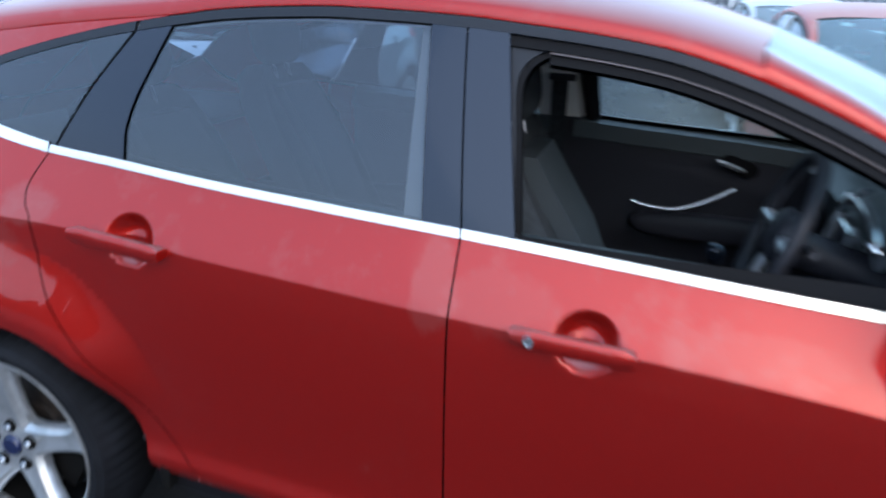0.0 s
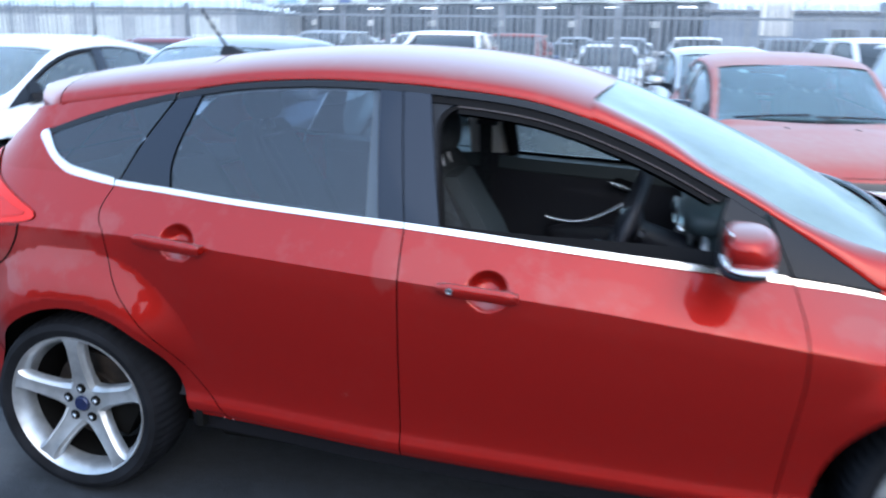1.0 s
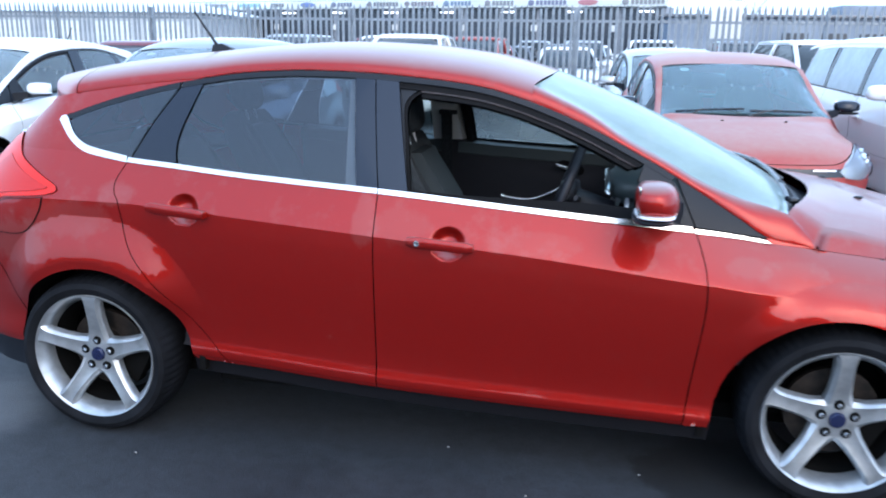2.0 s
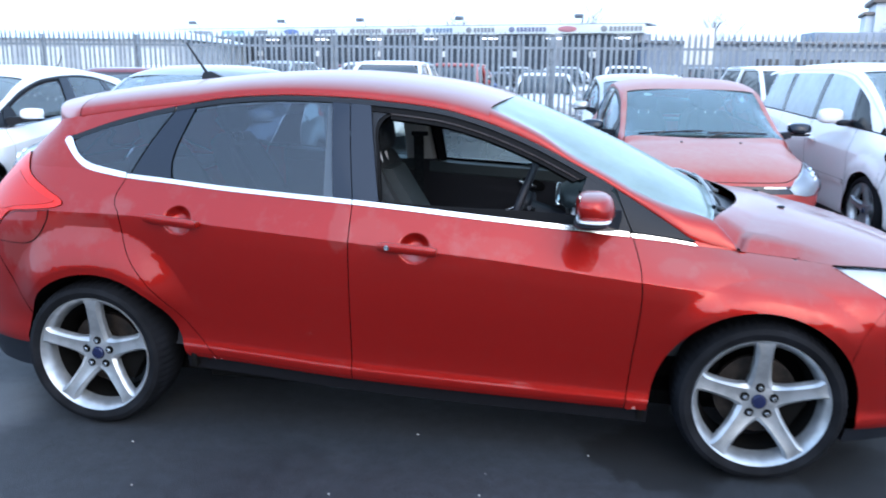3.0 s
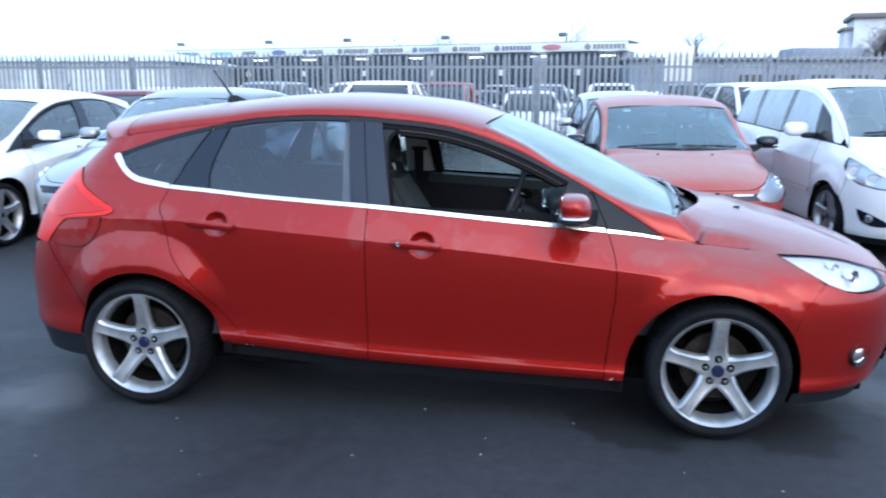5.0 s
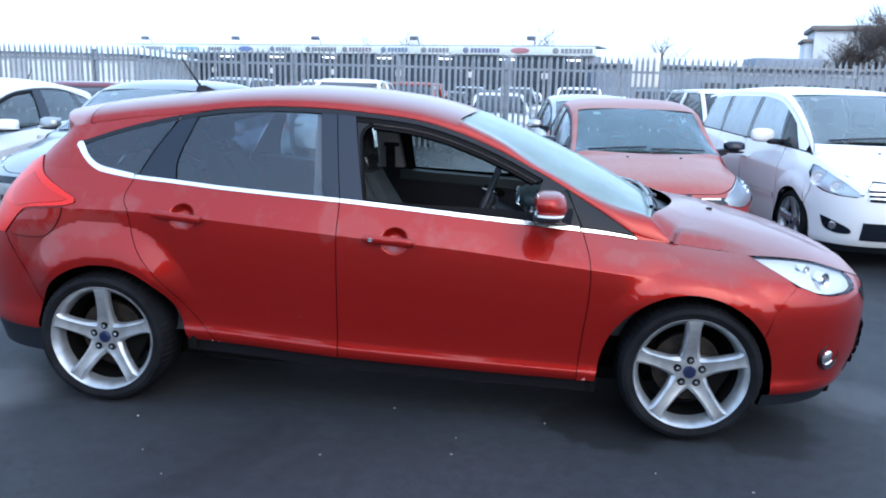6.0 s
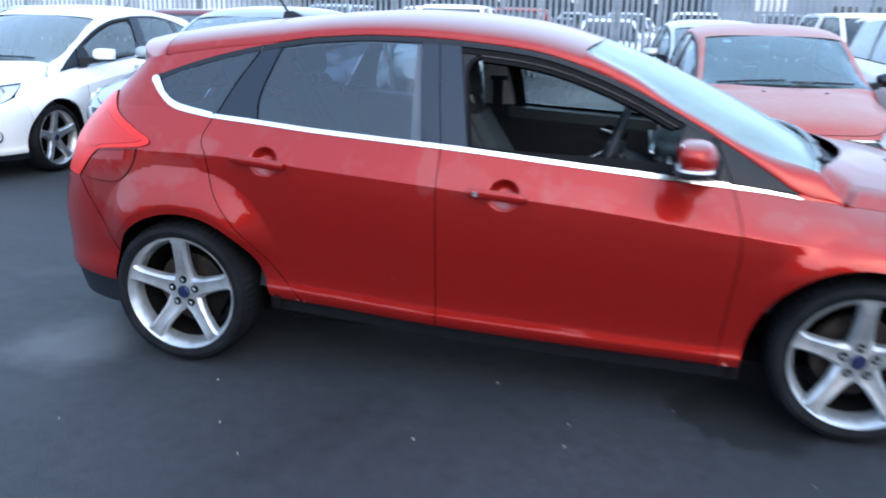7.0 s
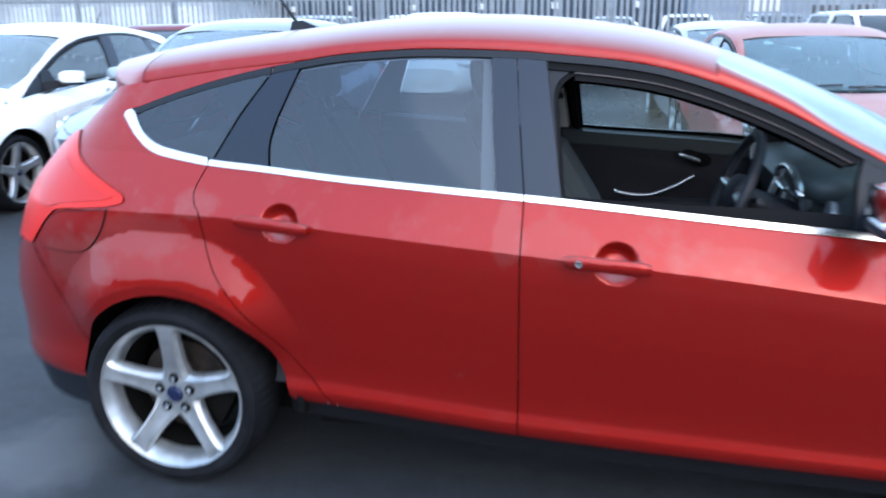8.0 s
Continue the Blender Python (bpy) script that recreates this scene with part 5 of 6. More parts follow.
    part("parcel_shelf", block(-1.75, -1.25, -0.6, 0.6, 0.98, 1.0, 0.005), DASH, car)
    cabin(car, F, cabin_full)
    return car


MPV = dict(
    sill=curve((-2.4, 0.27), (0, 0.25), (1.5, 0.22), (2.6, 0.22)),
    crease=curve((-2.4, 0.86), (-1, 0.86), (1, 0.8), (1.6, 0.74), (2.6, 0.68)),
    belt=curve((-2.4, 1.12), (-1.5, 1.1), (0, 1.05), (0.9, 1.02), (1.35, 0.995), (1.6, 0.96), (1.8, 0.92), (2.0, 0.87), (2.2, 0.82), (2.55, 0.79)),
    rail=curve((-2.3, 1.44), (-1.8, 1.5), (-1, 1.545), (0, 1.545), (0.4, 1.51), (0.8, 1.385), (1.1, 1.225), (1.35, 1.07), (1.5, 0.98)),
    plan=curve((-1.5, 0.87), (0, 0.885), (1.45, 0.875)),
    beltw=curve((-1.5, 0.8), (0, 0.825), (1, 0.805), (1.45, 0.77)),
    railw=curve((-2, 0.63), (-1, 0.665), (0.3, 0.665), (0.8, 0.695), (1.35, 0.745), (1.5, 0.765)),
    top=curve((-2.1, 1.56), (-1.5, 1.61), (-0.5, 1.635), (0.2, 1.61), (0.6, 1.545)),
    hood=curve((1.35, 1.08), (1.6, 1.045), (1.8, 1.0), (2.0, 0.94), (2.15, 0.86), (2.25, 0.8)),
    nose=curve((0.15, 2.1), (0.3, 2.2), (0.5, 2.24), (0.65, 2.23), (0.75, 2.2), (0.85, 2.12), (1.0, 1.95)),
    tail=curve((0.2, -2.15), (0.5, -2.2), (0.8, -2.18), (1.1, -2.12), (1.5, -1.98), (1.6, -1.9)),
    lower=curve((-0.3, -0.05), (0, -0.03), (0.06, -0.012), (0.3, -0.012), (0.7, -0.006), (1, 0)),
    screen_z=curve((0.5, 1.53), (0.8, 1.42), (1.1, 1.265), (1.4, 1.08), (1.5, 0.98)),
    screen_y=curve((0.5, 0.6), (1.1, 0.675), (1.4, 0.73), (1.5, 0.765)),
    edge=(-3, -2.9, 1.1, 1.3), axles=(-1.352, 1.352), flare=((-1.352, 0.32, 0.4, 0.48, 0.48, 0.022), (1.352, 0.32, 0.4, 0.5, 0.48, 0.022)), arch=0.375, arch_z=0.29, arch_k=1.0,
    s_f=1.5, s_r=-1.5, s_fe=2.62, s_re=-2.55, round_f=0.5, round_r=0.4,
    head=(0.5, 0.6), foot=(1.4, 1.5), hub_z=0.32, roof_end=-2.0, arch_x=(-1.352, 1.352), corner=1.5,
)


def mpv(place, body, label, group=""):
    """A tall five-door people carrier."""
    F = Form(**MPV)
    car = thing("people_carrier", place, label, "car", group)
    g = 0.004
    for side in (-1, 1):
        names = ["rear_quarter_panel", "rear_door", "front_door", "front_wing"]
        bounds = [(-1.78, -0.9), (-0.9 + g, -0.02 - g), (-0.02 + g, 0.98 - g), (0.98 + g, 1.62)]
        made = {}
        for name, (a, b) in zip(names, bounds):
            out = edge_run(F, a, b, 70) + run(F.belt, b, a, 14)
            made[name] = part(name, F.sheet(name, out, side, 0.04, 1 / 12), body, car)
        for name, x in (("rear_door", -0.72), ("front_door", 0.16)):
            F.dents = []
            handle(made[name], F, x - 0.1, x + 0.1, 0.865, 0.86, side, body)
        bt = lambda x: F.belt(x) + 0.012
        gt = lambda x: F.rail(x) - 0.035
        seal = lambda x: F.rail(x) - 0.001
        for name, a, b, owner in (("quarter_glass", -1.82, -0.98, "rear_quarter_panel"), ("rear_door_glass", -0.9, -0.07, "rear_door"), ("front_door_glass", 0.03, 0.82, "front_door")):
            t0, t1 = (a + 0.2, b - 0.05) if a < -1.5 else (a, b - (0.12 if a > -0.1 else 0.02))
            glass_ = part(name, F.sheet(name, run(bt, a, b, 8) + run(gt, t1, t0, 10), side, 0.06, 1 / 8, -0.003, 0.006), SHEEN_SIDE, made[owner], "side glass with pale sky sheen put into its film")
            glass_.visible_shadow = False
        for a, b, owner in ((-0.976, -0.904, "rear_door"), (-0.066, 0.026, "front_door")):
            part("pillar_trim", F.sheet("pillar_trim", [(a, bt(a)), (b, bt(b)), (b, gt(b)), (a, gt(a))], side, 0.04, 1 / 8, 0.0), GLOSS_BLACK, made[owner], "black window pillar")
        part("corner_glass", F.sheet("corner_glass", [(0.87, bt(0.87)), (1.22, bt(1.22)), (0.98, gt(0.98)), (0.8, gt(0.8))], side, 0.05, 1 / 8, -0.003, 0.006), FAR_GLASS, car, "dark corner glass")
        part("corner_pillar", F.sheet("corner_pillar", [(0.825, bt(0.825)), (0.865, bt(0.865)), (0.79, gt(0.79)), (0.705, gt(0.705))], side, 0.04, 1 / 8, 0.0), GLOSS_BLACK, car)
        part("window_frame", F.sheet("window_frame", run(gt, -1.62, 1.0, 30) + run(seal, 1.02, -1.7, 30), side, 0.06, 1 / 24, 0.001, 0.01), body, car)
        part("window_frame", F.sheet("window_frame", [(1.0, gt(1.0)), (1.24, bt(1.24)), (1.36, bt(1.36))] + run(seal, 1.36, 1.0, 8), side, 0.05, 1 / 16, 0.001, 0.01), body, car)
        part("roof_pillar", F.sheet("roof_pillar", [(-1.79, bt(-1.79)), (-1.8, bt(-1.8)), (-1.64, gt(-1.64)), (-1.72, seal(-1.72)), (-1.92, F.rail(-1.92)), (-2.0, 1.12)], side, 0.05, 1 / 10, 0.0), body, car)
        windscreen_pillar(F, car, body, side)
        part("sill", F.sheet("sill", run(lambda x: F.sill(x) - 0.06, -0.95, 0.96, 8) + run(lambda x: F.sill(x) - 0.003, 0.96, -0.95, 8), side, 0.08, 1 / 8, -0.01, 0.04), TRIM, car)
        for xa in F.arch_x:
            rows = []
            for k in range(15):
                a = math.pi * k / 14
                c, s_ = math.cos(a) * 0.385, math.sin(a) * 0.385
                rows.append([(xa + c, side * 0.84, 0.29 + s_), (xa + c, side * 0.55, 0.29 + s_), (xa + c * 0.1, side * 0.54, 0.29 + s_ * 0.1)])
            part("arch_liner", loft(rows, False, False), LINER_SHADE, car)
            wheel(car, xa, side * 0.865, F.hub_z, -side, detail=False)
        part("side_moulding", F.sheet("side_moulding", [(-0.86, 0.53), (0.94, 0.5), (0.94, 0.545), (-0.86, 0.575)], side, 0.06, 1 / 20, 0.008, 0.01), body, car, "white moulding strip along the doors")
        # big painted mirror on a black foot
        shell = part("door_mirror", egg(0.8, side * 0.985, 1.12, 0.06, 0.115, 0.07, 3.0), body, car, "white door mirror")
        part("mirror_foot", egg(0.84, side * 0.87, 1.06, 0.05, 0.08, 0.03, 2.5), TRIM, shell)
        # tall leaf-shaped headlamp with two bowls
        hl = bow([(1.63, 0.9), (1.78, 0.885), (1.95, 0.838), (2.14, 0.76), (2.27, 0.675), (2.22, 0.66), (2.05, 0.665), (1.87, 0.69), (1.72, 0.75), (1.64, 0.83), (1.63, 0.9)])[:-1]
        lamp = part("headlamp", F.sheet("headlamp", hl, side, 0.04, 1 / 10, -0.02, 0.0, True), LAMP_BOWL, car, "clear leaf-shaped headlamp")
        for s, z, r in ((1.8, 0.785, 0.07), (2.03, 0.735, 0.056)):
            p = F.point(s, z, -0.006)
            bowl = part("lamp_bowl", lathe([(0.0, -0.012), (r * 0.45, -0.014), (r * 0.55, -0.004), (r, -0.012), (r * 1.05, 0.02)], 24), LAMP_BOWL, lamp, "bright round lamp bowl")
            bowl.location = (p.x, side * abs(p.y), p.z)
            bowl.rotation_euler = (0, 0, radians(50) if side < 0 else radians(130))
        cover_ = part("lamp_cover", F.sheet("lamp_cover", hl, side, 0.04, 1 / 10, 0.003, 0.01, True), LENS, lamp)
        cover_.visible_shadow = False
        e = F.s_fe
        fb = [(F.station(x, z), z) for x, z in edge_run(F, 1.727, 1.64, 16)] + [(1.7, 0.68), (1.715, 0.742), (1.87, 0.684), (2.05, 0.658), (2.22, 0.653), (2.29, 0.675), (2.36, 0.79), (e, 0.785), (e, 0.222), (F.station(1.73, 0.222), 0.222)]
        bumper = part("front_bumper", F.sheet("front_bumper", fb, side, 0.05, 1 / 12, 0, 0.012, True), body, car)
        shoulder = [(1.63, F.belt(1.63))] + run(F.belt, 1.66, 2.36, 12) + [(2.3, 0.69), (2.275, 0.68), (2.14, 0.766), (1.95, 0.844), (1.78, 0.891), (1.635, 0.906)]
        part("lamp_surround", F.sheet("lamp_surround", shoulder, side, 0.05, 1 / 12, 0.0, 0.01, True), body, bumper)
        part("wing_corner", F.sheet("wing_corner", [(1.622, F.belt(1.622)), (1.628, 0.906), (1.632, 0.83), (1.708, 0.746), (1.69, 0.68), (F.station(1.645, 0.55), 0.55), (1.622, F.under(1.622))], side, 0.05, 1 / 12, 0.0, 0.01, True), body, car)
        part("fog_recess", F.sheet("fog_recess", bow([(1.86, 0.47), (2.0, 0.44), (2.18, 0.38), (2.2, 0.335), (2.05, 0.33), (1.92, 0.37), (1.86, 0.47)])[:-1], side, 0.04, 1 / 14, 0.004, 0.006, True), GLOSS_BLACK, bumper, "black fog lamp recess")
        p = F.point(2.02, 0.39, 0.008)
        fog = part("fog_lamp", lathe([(0.0, -0.006), (0.03, -0.004), (0.038, 0.004), (0.04, 0.01)], 20), REFLECTOR, bumper)
        fog.location = (p.x, side * abs(p.y), p.z)
        fog.rotation_euler = (0, 0, radians(45) if side < 0 else radians(135))
        part("upper_grille", F.sheet("upper_grille", [(2.34, 0.63), (2.32, 0.74), (e, 0.76), (e, 0.62)], side, 0.06, 1 / 16, 0.004, 0.006, True), GLOSS_BLACK, bumper)
        for z in (0.65, 0.69, 0.73):
            part("grille_bar", F.sheet("grille_bar", [(2.33, z), (2.33, z + 0.016), (e, z + 0.02), (e, z + 0.004)], side, 0.06, 1 / 30, 0.014, 0.01, True), CHROME, bumper)
        part("lower_grille", F.sheet("lower_grille", [(2.3, 0.28), (2.3, 0.44), (e, 0.44), (e, 0.28)], side, 0.06, 1 / 16, 0.004, 0.006, True), GLOSS_BLACK, bumper)
        part("front_lip", F.sheet("front_lip", [(F.station(1.73, 0.2), 0.16), (F.station(1.73, 0.2), 0.22), (e, 0.22), (e, 0.16)], side, 0.06, 1 / 10, -0.008, 0.04, True), TRIM, bumper)
        r = F.s_re
        back = [(F.station(x, z), z) for x, z in edge_run(F, -1.727, -1.78, 6)] + [(-1.78, 1.11), (-2.1, 1.115), (r, 1.12), (r, 0.27), (F.station(-1.73, 0.27), 0.27)]
        part("rear_end", F.sheet("rear_end", back, side, 0.08, 1 / 8, 0, 0.012, True), body, car)
        part("rear_window", F.sheet("rear_window", [(-2.05, 1.125), (-1.98, 1.47), (r, 1.48), (r, 1.13)], side, 0.08, 1 / 8, 0, 0.004, True), FAR_GLASS, car)

    def roof(u, v):
        a = v * math.pi
        y = min(abs(math.cos(a)), 1)
        front = F.head[1] - (F.head[1] - F.head[0]) * y ** 2 - 0.002
        return roof_point(F, F.roof_end + (front - F.roof_end) * u, a)
    part("roof", patch("roof", roof, 24, 24, 0.02, False), body, car)
    upper_works(F, car, body, False)
    p = F.nose(0.5)
    plate = part("number_plate", block(p + 0.01, p + 0.02, -0.26, 0.26, 0.46, 0.57, 0.003), PLATE, car, "number plate with plain dark bars")
    for k in range(7):
        y = -0.21 + 0.07 * k
        part("plate_bar", block(p + 0.02, p + 0.0225, y - 0.02, y + 0.02, 0.48, 0.55), INK, plate)
    part("badge", lathe([(0.0, 0.0), (0.05, 0.004), (0.055, 0.012)], 24), CHROME, car).matrix_basis = pose(F.nose(0.72) + 0.02, 0, 0.72, 0, 0, 90)
    part("underbody", block(-2.0, 2.0, -0.6, 0.6, 0.17, 0.24, 0.03), LINER_SHADE, car)
    part("bulkhead", block(1.42, 1.5, -0.7, 0.7, 0.25, 0.95, 0.01), LINER_SHADE, car)
    part("dashboard", egg(1.2, 0, 0.93, 0.28, 0.7, 0.1, 3), DASH, car)
    for y in (-0.38, 0.38):
        for x in (0.45, -0.5):
            b = part("seat_backrest", egg(x - 0.2, y, 0.85, 0.1, 0.24, 0.36, 3, turn=Matrix.Rotation(-0.25, 3, "Y")), CLOTH, car)
            part("headrest", egg(x - 0.32, y, 1.3, 0.05, 0.13, 0.1, 2.8), CLOTH, b)
    return car


# ---- ground ----
def asphalt():
    m = material("worn_damp_asphalt", (0.045, 0.047, 0.052), 0.7)
    tc = node(m, "ShaderNodeTexCoord")
    coarse = node(m, "ShaderNodeTexNoise", Scale=0.45, Detail=7.0, Roughness=0.6, Distortion=0.6)
    grain = node(m, "ShaderNodeTexNoise", Scale=110.0, Detail=5.0, Roughness=0.7)
    mid = node(m, "ShaderNodeTexNoise", Scale=14.0, Detail=8.0, Roughness=0.78)
    for n in (coarse, grain, mid):
        link(m, tc.outputs["Object"], n.inputs["Vector"])
    tone = node(m, "ShaderNodeValToRGB")
    e = tone.color_ramp.elements
    e[0].position, e[0].color = 0.4, (0.0135, 0.0158, 0.0195, 1)
    e[1].position, e[1].color = 0.62, (0.022, 0.0252, 0.0305, 1)
    link(m, coarse.outputs[0], tone.inputs[0])
    last = tone.outputs[0]
    for n, lo, hi, least, most in ((mid, 0.3, 0.7, 0.5, 1.55), (grain, 0.28, 0.72, 0.45, 1.6)):
        span = node(m, "ShaderNodeMapRange")
        span.inputs["From Min"].default_value, span.inputs["From Max"].default_value = lo, hi
        span.inputs["To Min"].default_value, span.inputs["To Max"].default_value = least, most
        link(m, n.outputs[0], span.inputs["Value"])
        times = node(m, "ShaderNodeVectorMath")
        times.operation = "MULTIPLY"
        link(m, last, times.inputs[0])
        link(m, span.outputs[0], times.inputs[1])
        last = times.outputs[0]
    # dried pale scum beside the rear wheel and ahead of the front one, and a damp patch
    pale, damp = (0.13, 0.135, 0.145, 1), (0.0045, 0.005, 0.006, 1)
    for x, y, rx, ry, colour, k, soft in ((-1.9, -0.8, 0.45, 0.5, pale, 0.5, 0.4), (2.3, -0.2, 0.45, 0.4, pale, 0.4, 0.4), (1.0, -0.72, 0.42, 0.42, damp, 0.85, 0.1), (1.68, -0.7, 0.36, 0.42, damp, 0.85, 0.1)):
        shift = node(m, "ShaderNodeMapping")
        shift.inputs["Location"].default_value = (-x / rx, -y / ry, 0)
        shift.inputs["Scale"].default_value = (1 / rx, 1 / ry, 1)
        link(m, tc.outputs["Object"], shift.inputs["Vector"])
        ball = node(m, "ShaderNodeTexGradient")
        ball.gradient_type = "SPHERICAL"
        link(m, shift.outputs[0], ball.inputs["Vector"])
        blot = node(m, "ShaderNodeTexNoise", Scale=5.0, Detail=9.0, Roughness=0.72)
        link(m, tc.outputs["Object"], blot.inputs["Vector"])
        add = node(m, "ShaderNodeMath")
        add.operation = "ADD"
        link(m, ball.outputs[1], add.inputs[0])
        link(m, blot.outputs[0], add.inputs[1])
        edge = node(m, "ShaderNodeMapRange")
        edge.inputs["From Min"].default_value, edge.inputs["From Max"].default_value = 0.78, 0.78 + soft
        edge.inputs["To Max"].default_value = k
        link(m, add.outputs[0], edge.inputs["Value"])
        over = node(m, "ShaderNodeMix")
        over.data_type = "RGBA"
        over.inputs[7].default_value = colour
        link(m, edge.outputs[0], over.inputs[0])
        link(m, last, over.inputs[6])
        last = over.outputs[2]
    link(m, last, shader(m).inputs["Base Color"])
    wet = node(m, "ShaderNodeMapRange")
    wet.inputs["From Min"].default_value, wet.inputs["From Max"].default_value = 0.38, 0.55
    wet.inputs["To Min"].default_value, wet.inputs["To Max"].default_value = 0.5, 0.7
    link(m, coarse.outputs[0], wet.inputs["Value"])
    link(m, wet.outputs[0], shader(m).inputs["Roughness"])
    b = node(m, "ShaderNodeBump", Strength=0.8, Distance=0.005)
    link(m, grain.outputs[0], b.inputs["Height"])
    link(m, b.outputs[0], shader(m).inputs["Normal"])
    return m


bm = bmesh.new()
bmesh.ops.create_grid(bm, x_segments=40, y_segments=40, size=700)
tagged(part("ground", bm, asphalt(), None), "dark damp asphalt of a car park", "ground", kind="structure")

# ---- the red hatchback ----
hatchback(Matrix.Identity(4), RED, "red metallic hatchback with tinted rear windows, driver's window down", fine=True, open_window=True, cabin_full=True, screen_glass=SHEEN_SCREEN)

# ---- the row behind ----
ROW = "row of parked cars"
hatchback(pose(-5.48, 3.93, 0, 0, 0, -90), WHITE, "white hatchback parked nose out beside a blue-grey car", ROW, tint=CLEAR)
hatchback(pose(-3.26, 4.17, 0, 0, 0, -90), PALE_BLUE, "pale blue-grey hatchback with a dark roof, parked nose out", ROW, tint=CLEAR, roof_paint=DARK, side_chrome=GLOSS_BLACK, scale=(1, 1, 1.02), aerial=False)
hatchback(pose(1.685, 4.72, 0, 0, 0, -87), DUSTY_RED, "dusty red hatchback with black door mirrors", ROW, tint=CLEAR, mirror_paint=GLOSS_BLACK, scale=(0.94, 0.985, 0.976), side_chrome=GLOSS_BLACK, aerial=False, screen_glass=TINTED_SCREEN, tall_lamps=True)
mpv(pose(3.87, 5.21, 0, 0, 0, -84), WHITE, "white people carrier with three side windows", ROW)
hatchback(pose(1.6, 9.0, 0, 0, 0, -86), SILVER, "silver hatchback standing behind a red one", "second row of cars", tint=CLEAR, side_chrome=GLOSS_BLACK, aerial=False)

# ---- more cars, further off ----
def far_car(place, body, label, group, tall=1.0, length=1.0):
    """A parked car seen from afar: painted shell, dark glass, lamps and wheels."""
    car = thing("parked_car", place, label, "car", group)
    L, H = length, tall

    def ring(x, w, z0, z1, n=14):
        pts = []
        for k in range(n):
            a = 2 * math.pi * k / n
            c, s = math.cos(a), math.sin(a)
            pts.append((x * L, w * math.copysign(abs(c) ** 0.45, c), (z0 + z1) / 2 * 1 + (z1 - z0) / 2 * math.copysign(abs(s) ** 0.5, s)))
        return pts
    zb = 0.98 * H
    rows = [ring(-2.12, 0.62, 0.35, 0.8 * H), ring(-2.0, 0.8, 0.26, zb), ring(-1.3, 0.88, 0.24, zb + 0.02), ring(0, 0.9, 0.24, zb), ring(1.1, 0.89, 0.24, 0.95 * H), ring(1.6, 0.87, 0.24, 0.86 * H), ring(1.95, 0.78, 0.24, 0.76 * H), ring(2.14, 0.55, 0.3, 0.62 * H)]
    part("body", loft(rows), body, car)
    zt = 1.47 * H
    cab = []
    for x0, x1, w, z in ((-1.95, 1.2, 0.8, zb - 0.03), (-1.75, 0.75, 0.73, zb + 0.2 * H), (-1.6, 0.35, 0.64, zt - 0.08)):
        cab.append([(x0 * L, -w * 0.8, z), (x0 * L + 0.08, -w, z), (x1 * L - 0.12, -w, z), (x1 * L, -w * 0.78, z), (x1 * L, w * 0.78, z), (x1 * L - 0.12, w, z), (x0 * L + 0.08, w, z), (x0 * L, w * 0.8, z)])
    part("glazing", loft(cab), FAR_GLASS, car, "dark glass all round")
    top = []
    for w, dz, g in ((0.66, -0.09, 0.0), (0.66, -0.05, 0.02), (0.58, -0.015, 0.08), (0.3, 0.0, 0.25)):
        top.append([((-1.6 + g) * L, -w * 0.8, zt + dz), ((-1.5 + g) * L, -w, zt + dz), ((0.25 - g) * L, -w, zt + dz), ((0.36 - g) * L, -w * 0.8, zt + dz), ((0.36 - g) * L, w * 0.8, zt + dz), ((0.25 - g) * L, w, zt + dz), ((-1.5 + g) * L, w, zt + dz), ((-1.6 + g) * L, w * 0.8, zt + dz)])
    part("roof", loft(top), body, car)
    for s in (-1, 1):
        for a, b, c, d in ((0.36, 1.2, 0.62, 0.79), (-0.45, -0.4, 0.66, 0.82), (-1.55, -1.9, 0.6, 0.78)):
            part("pillar", tube([(a * L, s * c, zt - 0.08), ((a + b) / 2 * L + (0.04 if b > 1 else 0), s * ((c + d) / 2 + 0.01), (zt + zb) / 2 - 0.04), (b * L, s * d, zb - 0.02)], 0.04, 6), body, car)
        part("headlamp", egg(1.93 * L, s * 0.62, 0.68 * H, 0.1, 0.17, 0.075, 2.5, 12, 8), LAMP_BOWL, car, "clear headlamp")
        part("door_mirror", egg(0.72 * L, s * 0.98, 1.03 * H, 0.06, 0.1, 0.065, 2.6, 12, 8), body, car)
        for x in (-1.32, 1.32):
            w = part("wheel", lathe([(0.0, -s * -0.05), (0.19, -s * -0.02), (0.21, -s * 0.0), (0.22, -s * 0.06)], 18), ALLOY, car)
            w.location = (x * L, s * 0.84, 0.32)
            part("tyre", lathe([(0.21, -s * -0.01), (0.27, -s * -0.02), (0.315, -s * 0.0), (0.32, -s * 0.18), (0.2, -s * 0.2)], 22), TYRE, w)
    part("grille", egg(2.08 * L, 0, 0.5 * H, 0.06, 0.45, 0.1, 4, 12, 6), GLOSS_BLACK, car)
    plate = part("number_plate", block(2.14 * L, 2.155 * L, -0.26, 0.26, 0.42, 0.53), PLATE, car)
    return car


SECOND = "second row of cars"
far_car(pose(-3.2, 13.0, 0, 0, 0, -88), WHITE, "white tall car in front of the steel fence", SECOND, 1.14)
far_car(pose(4.3, 11.4, 0, 0, 0, -84), WHITE, "white tall car behind a white people carrier", SECOND, 1.12)
far_car(pose(-7.2, 9.6, 0, 0, 0, -92), MAROON, "maroon car behind a white hatchback", SECOND)
far_car(pose(-9.8, 9.2, 0, 0, 0, -92), SILVER, "silver car near the fence", SECOND)
far_car(pose(8.2, 10.8, 0, 0, 0, -84), SILVER, "silver car beside a grey one", SECOND)
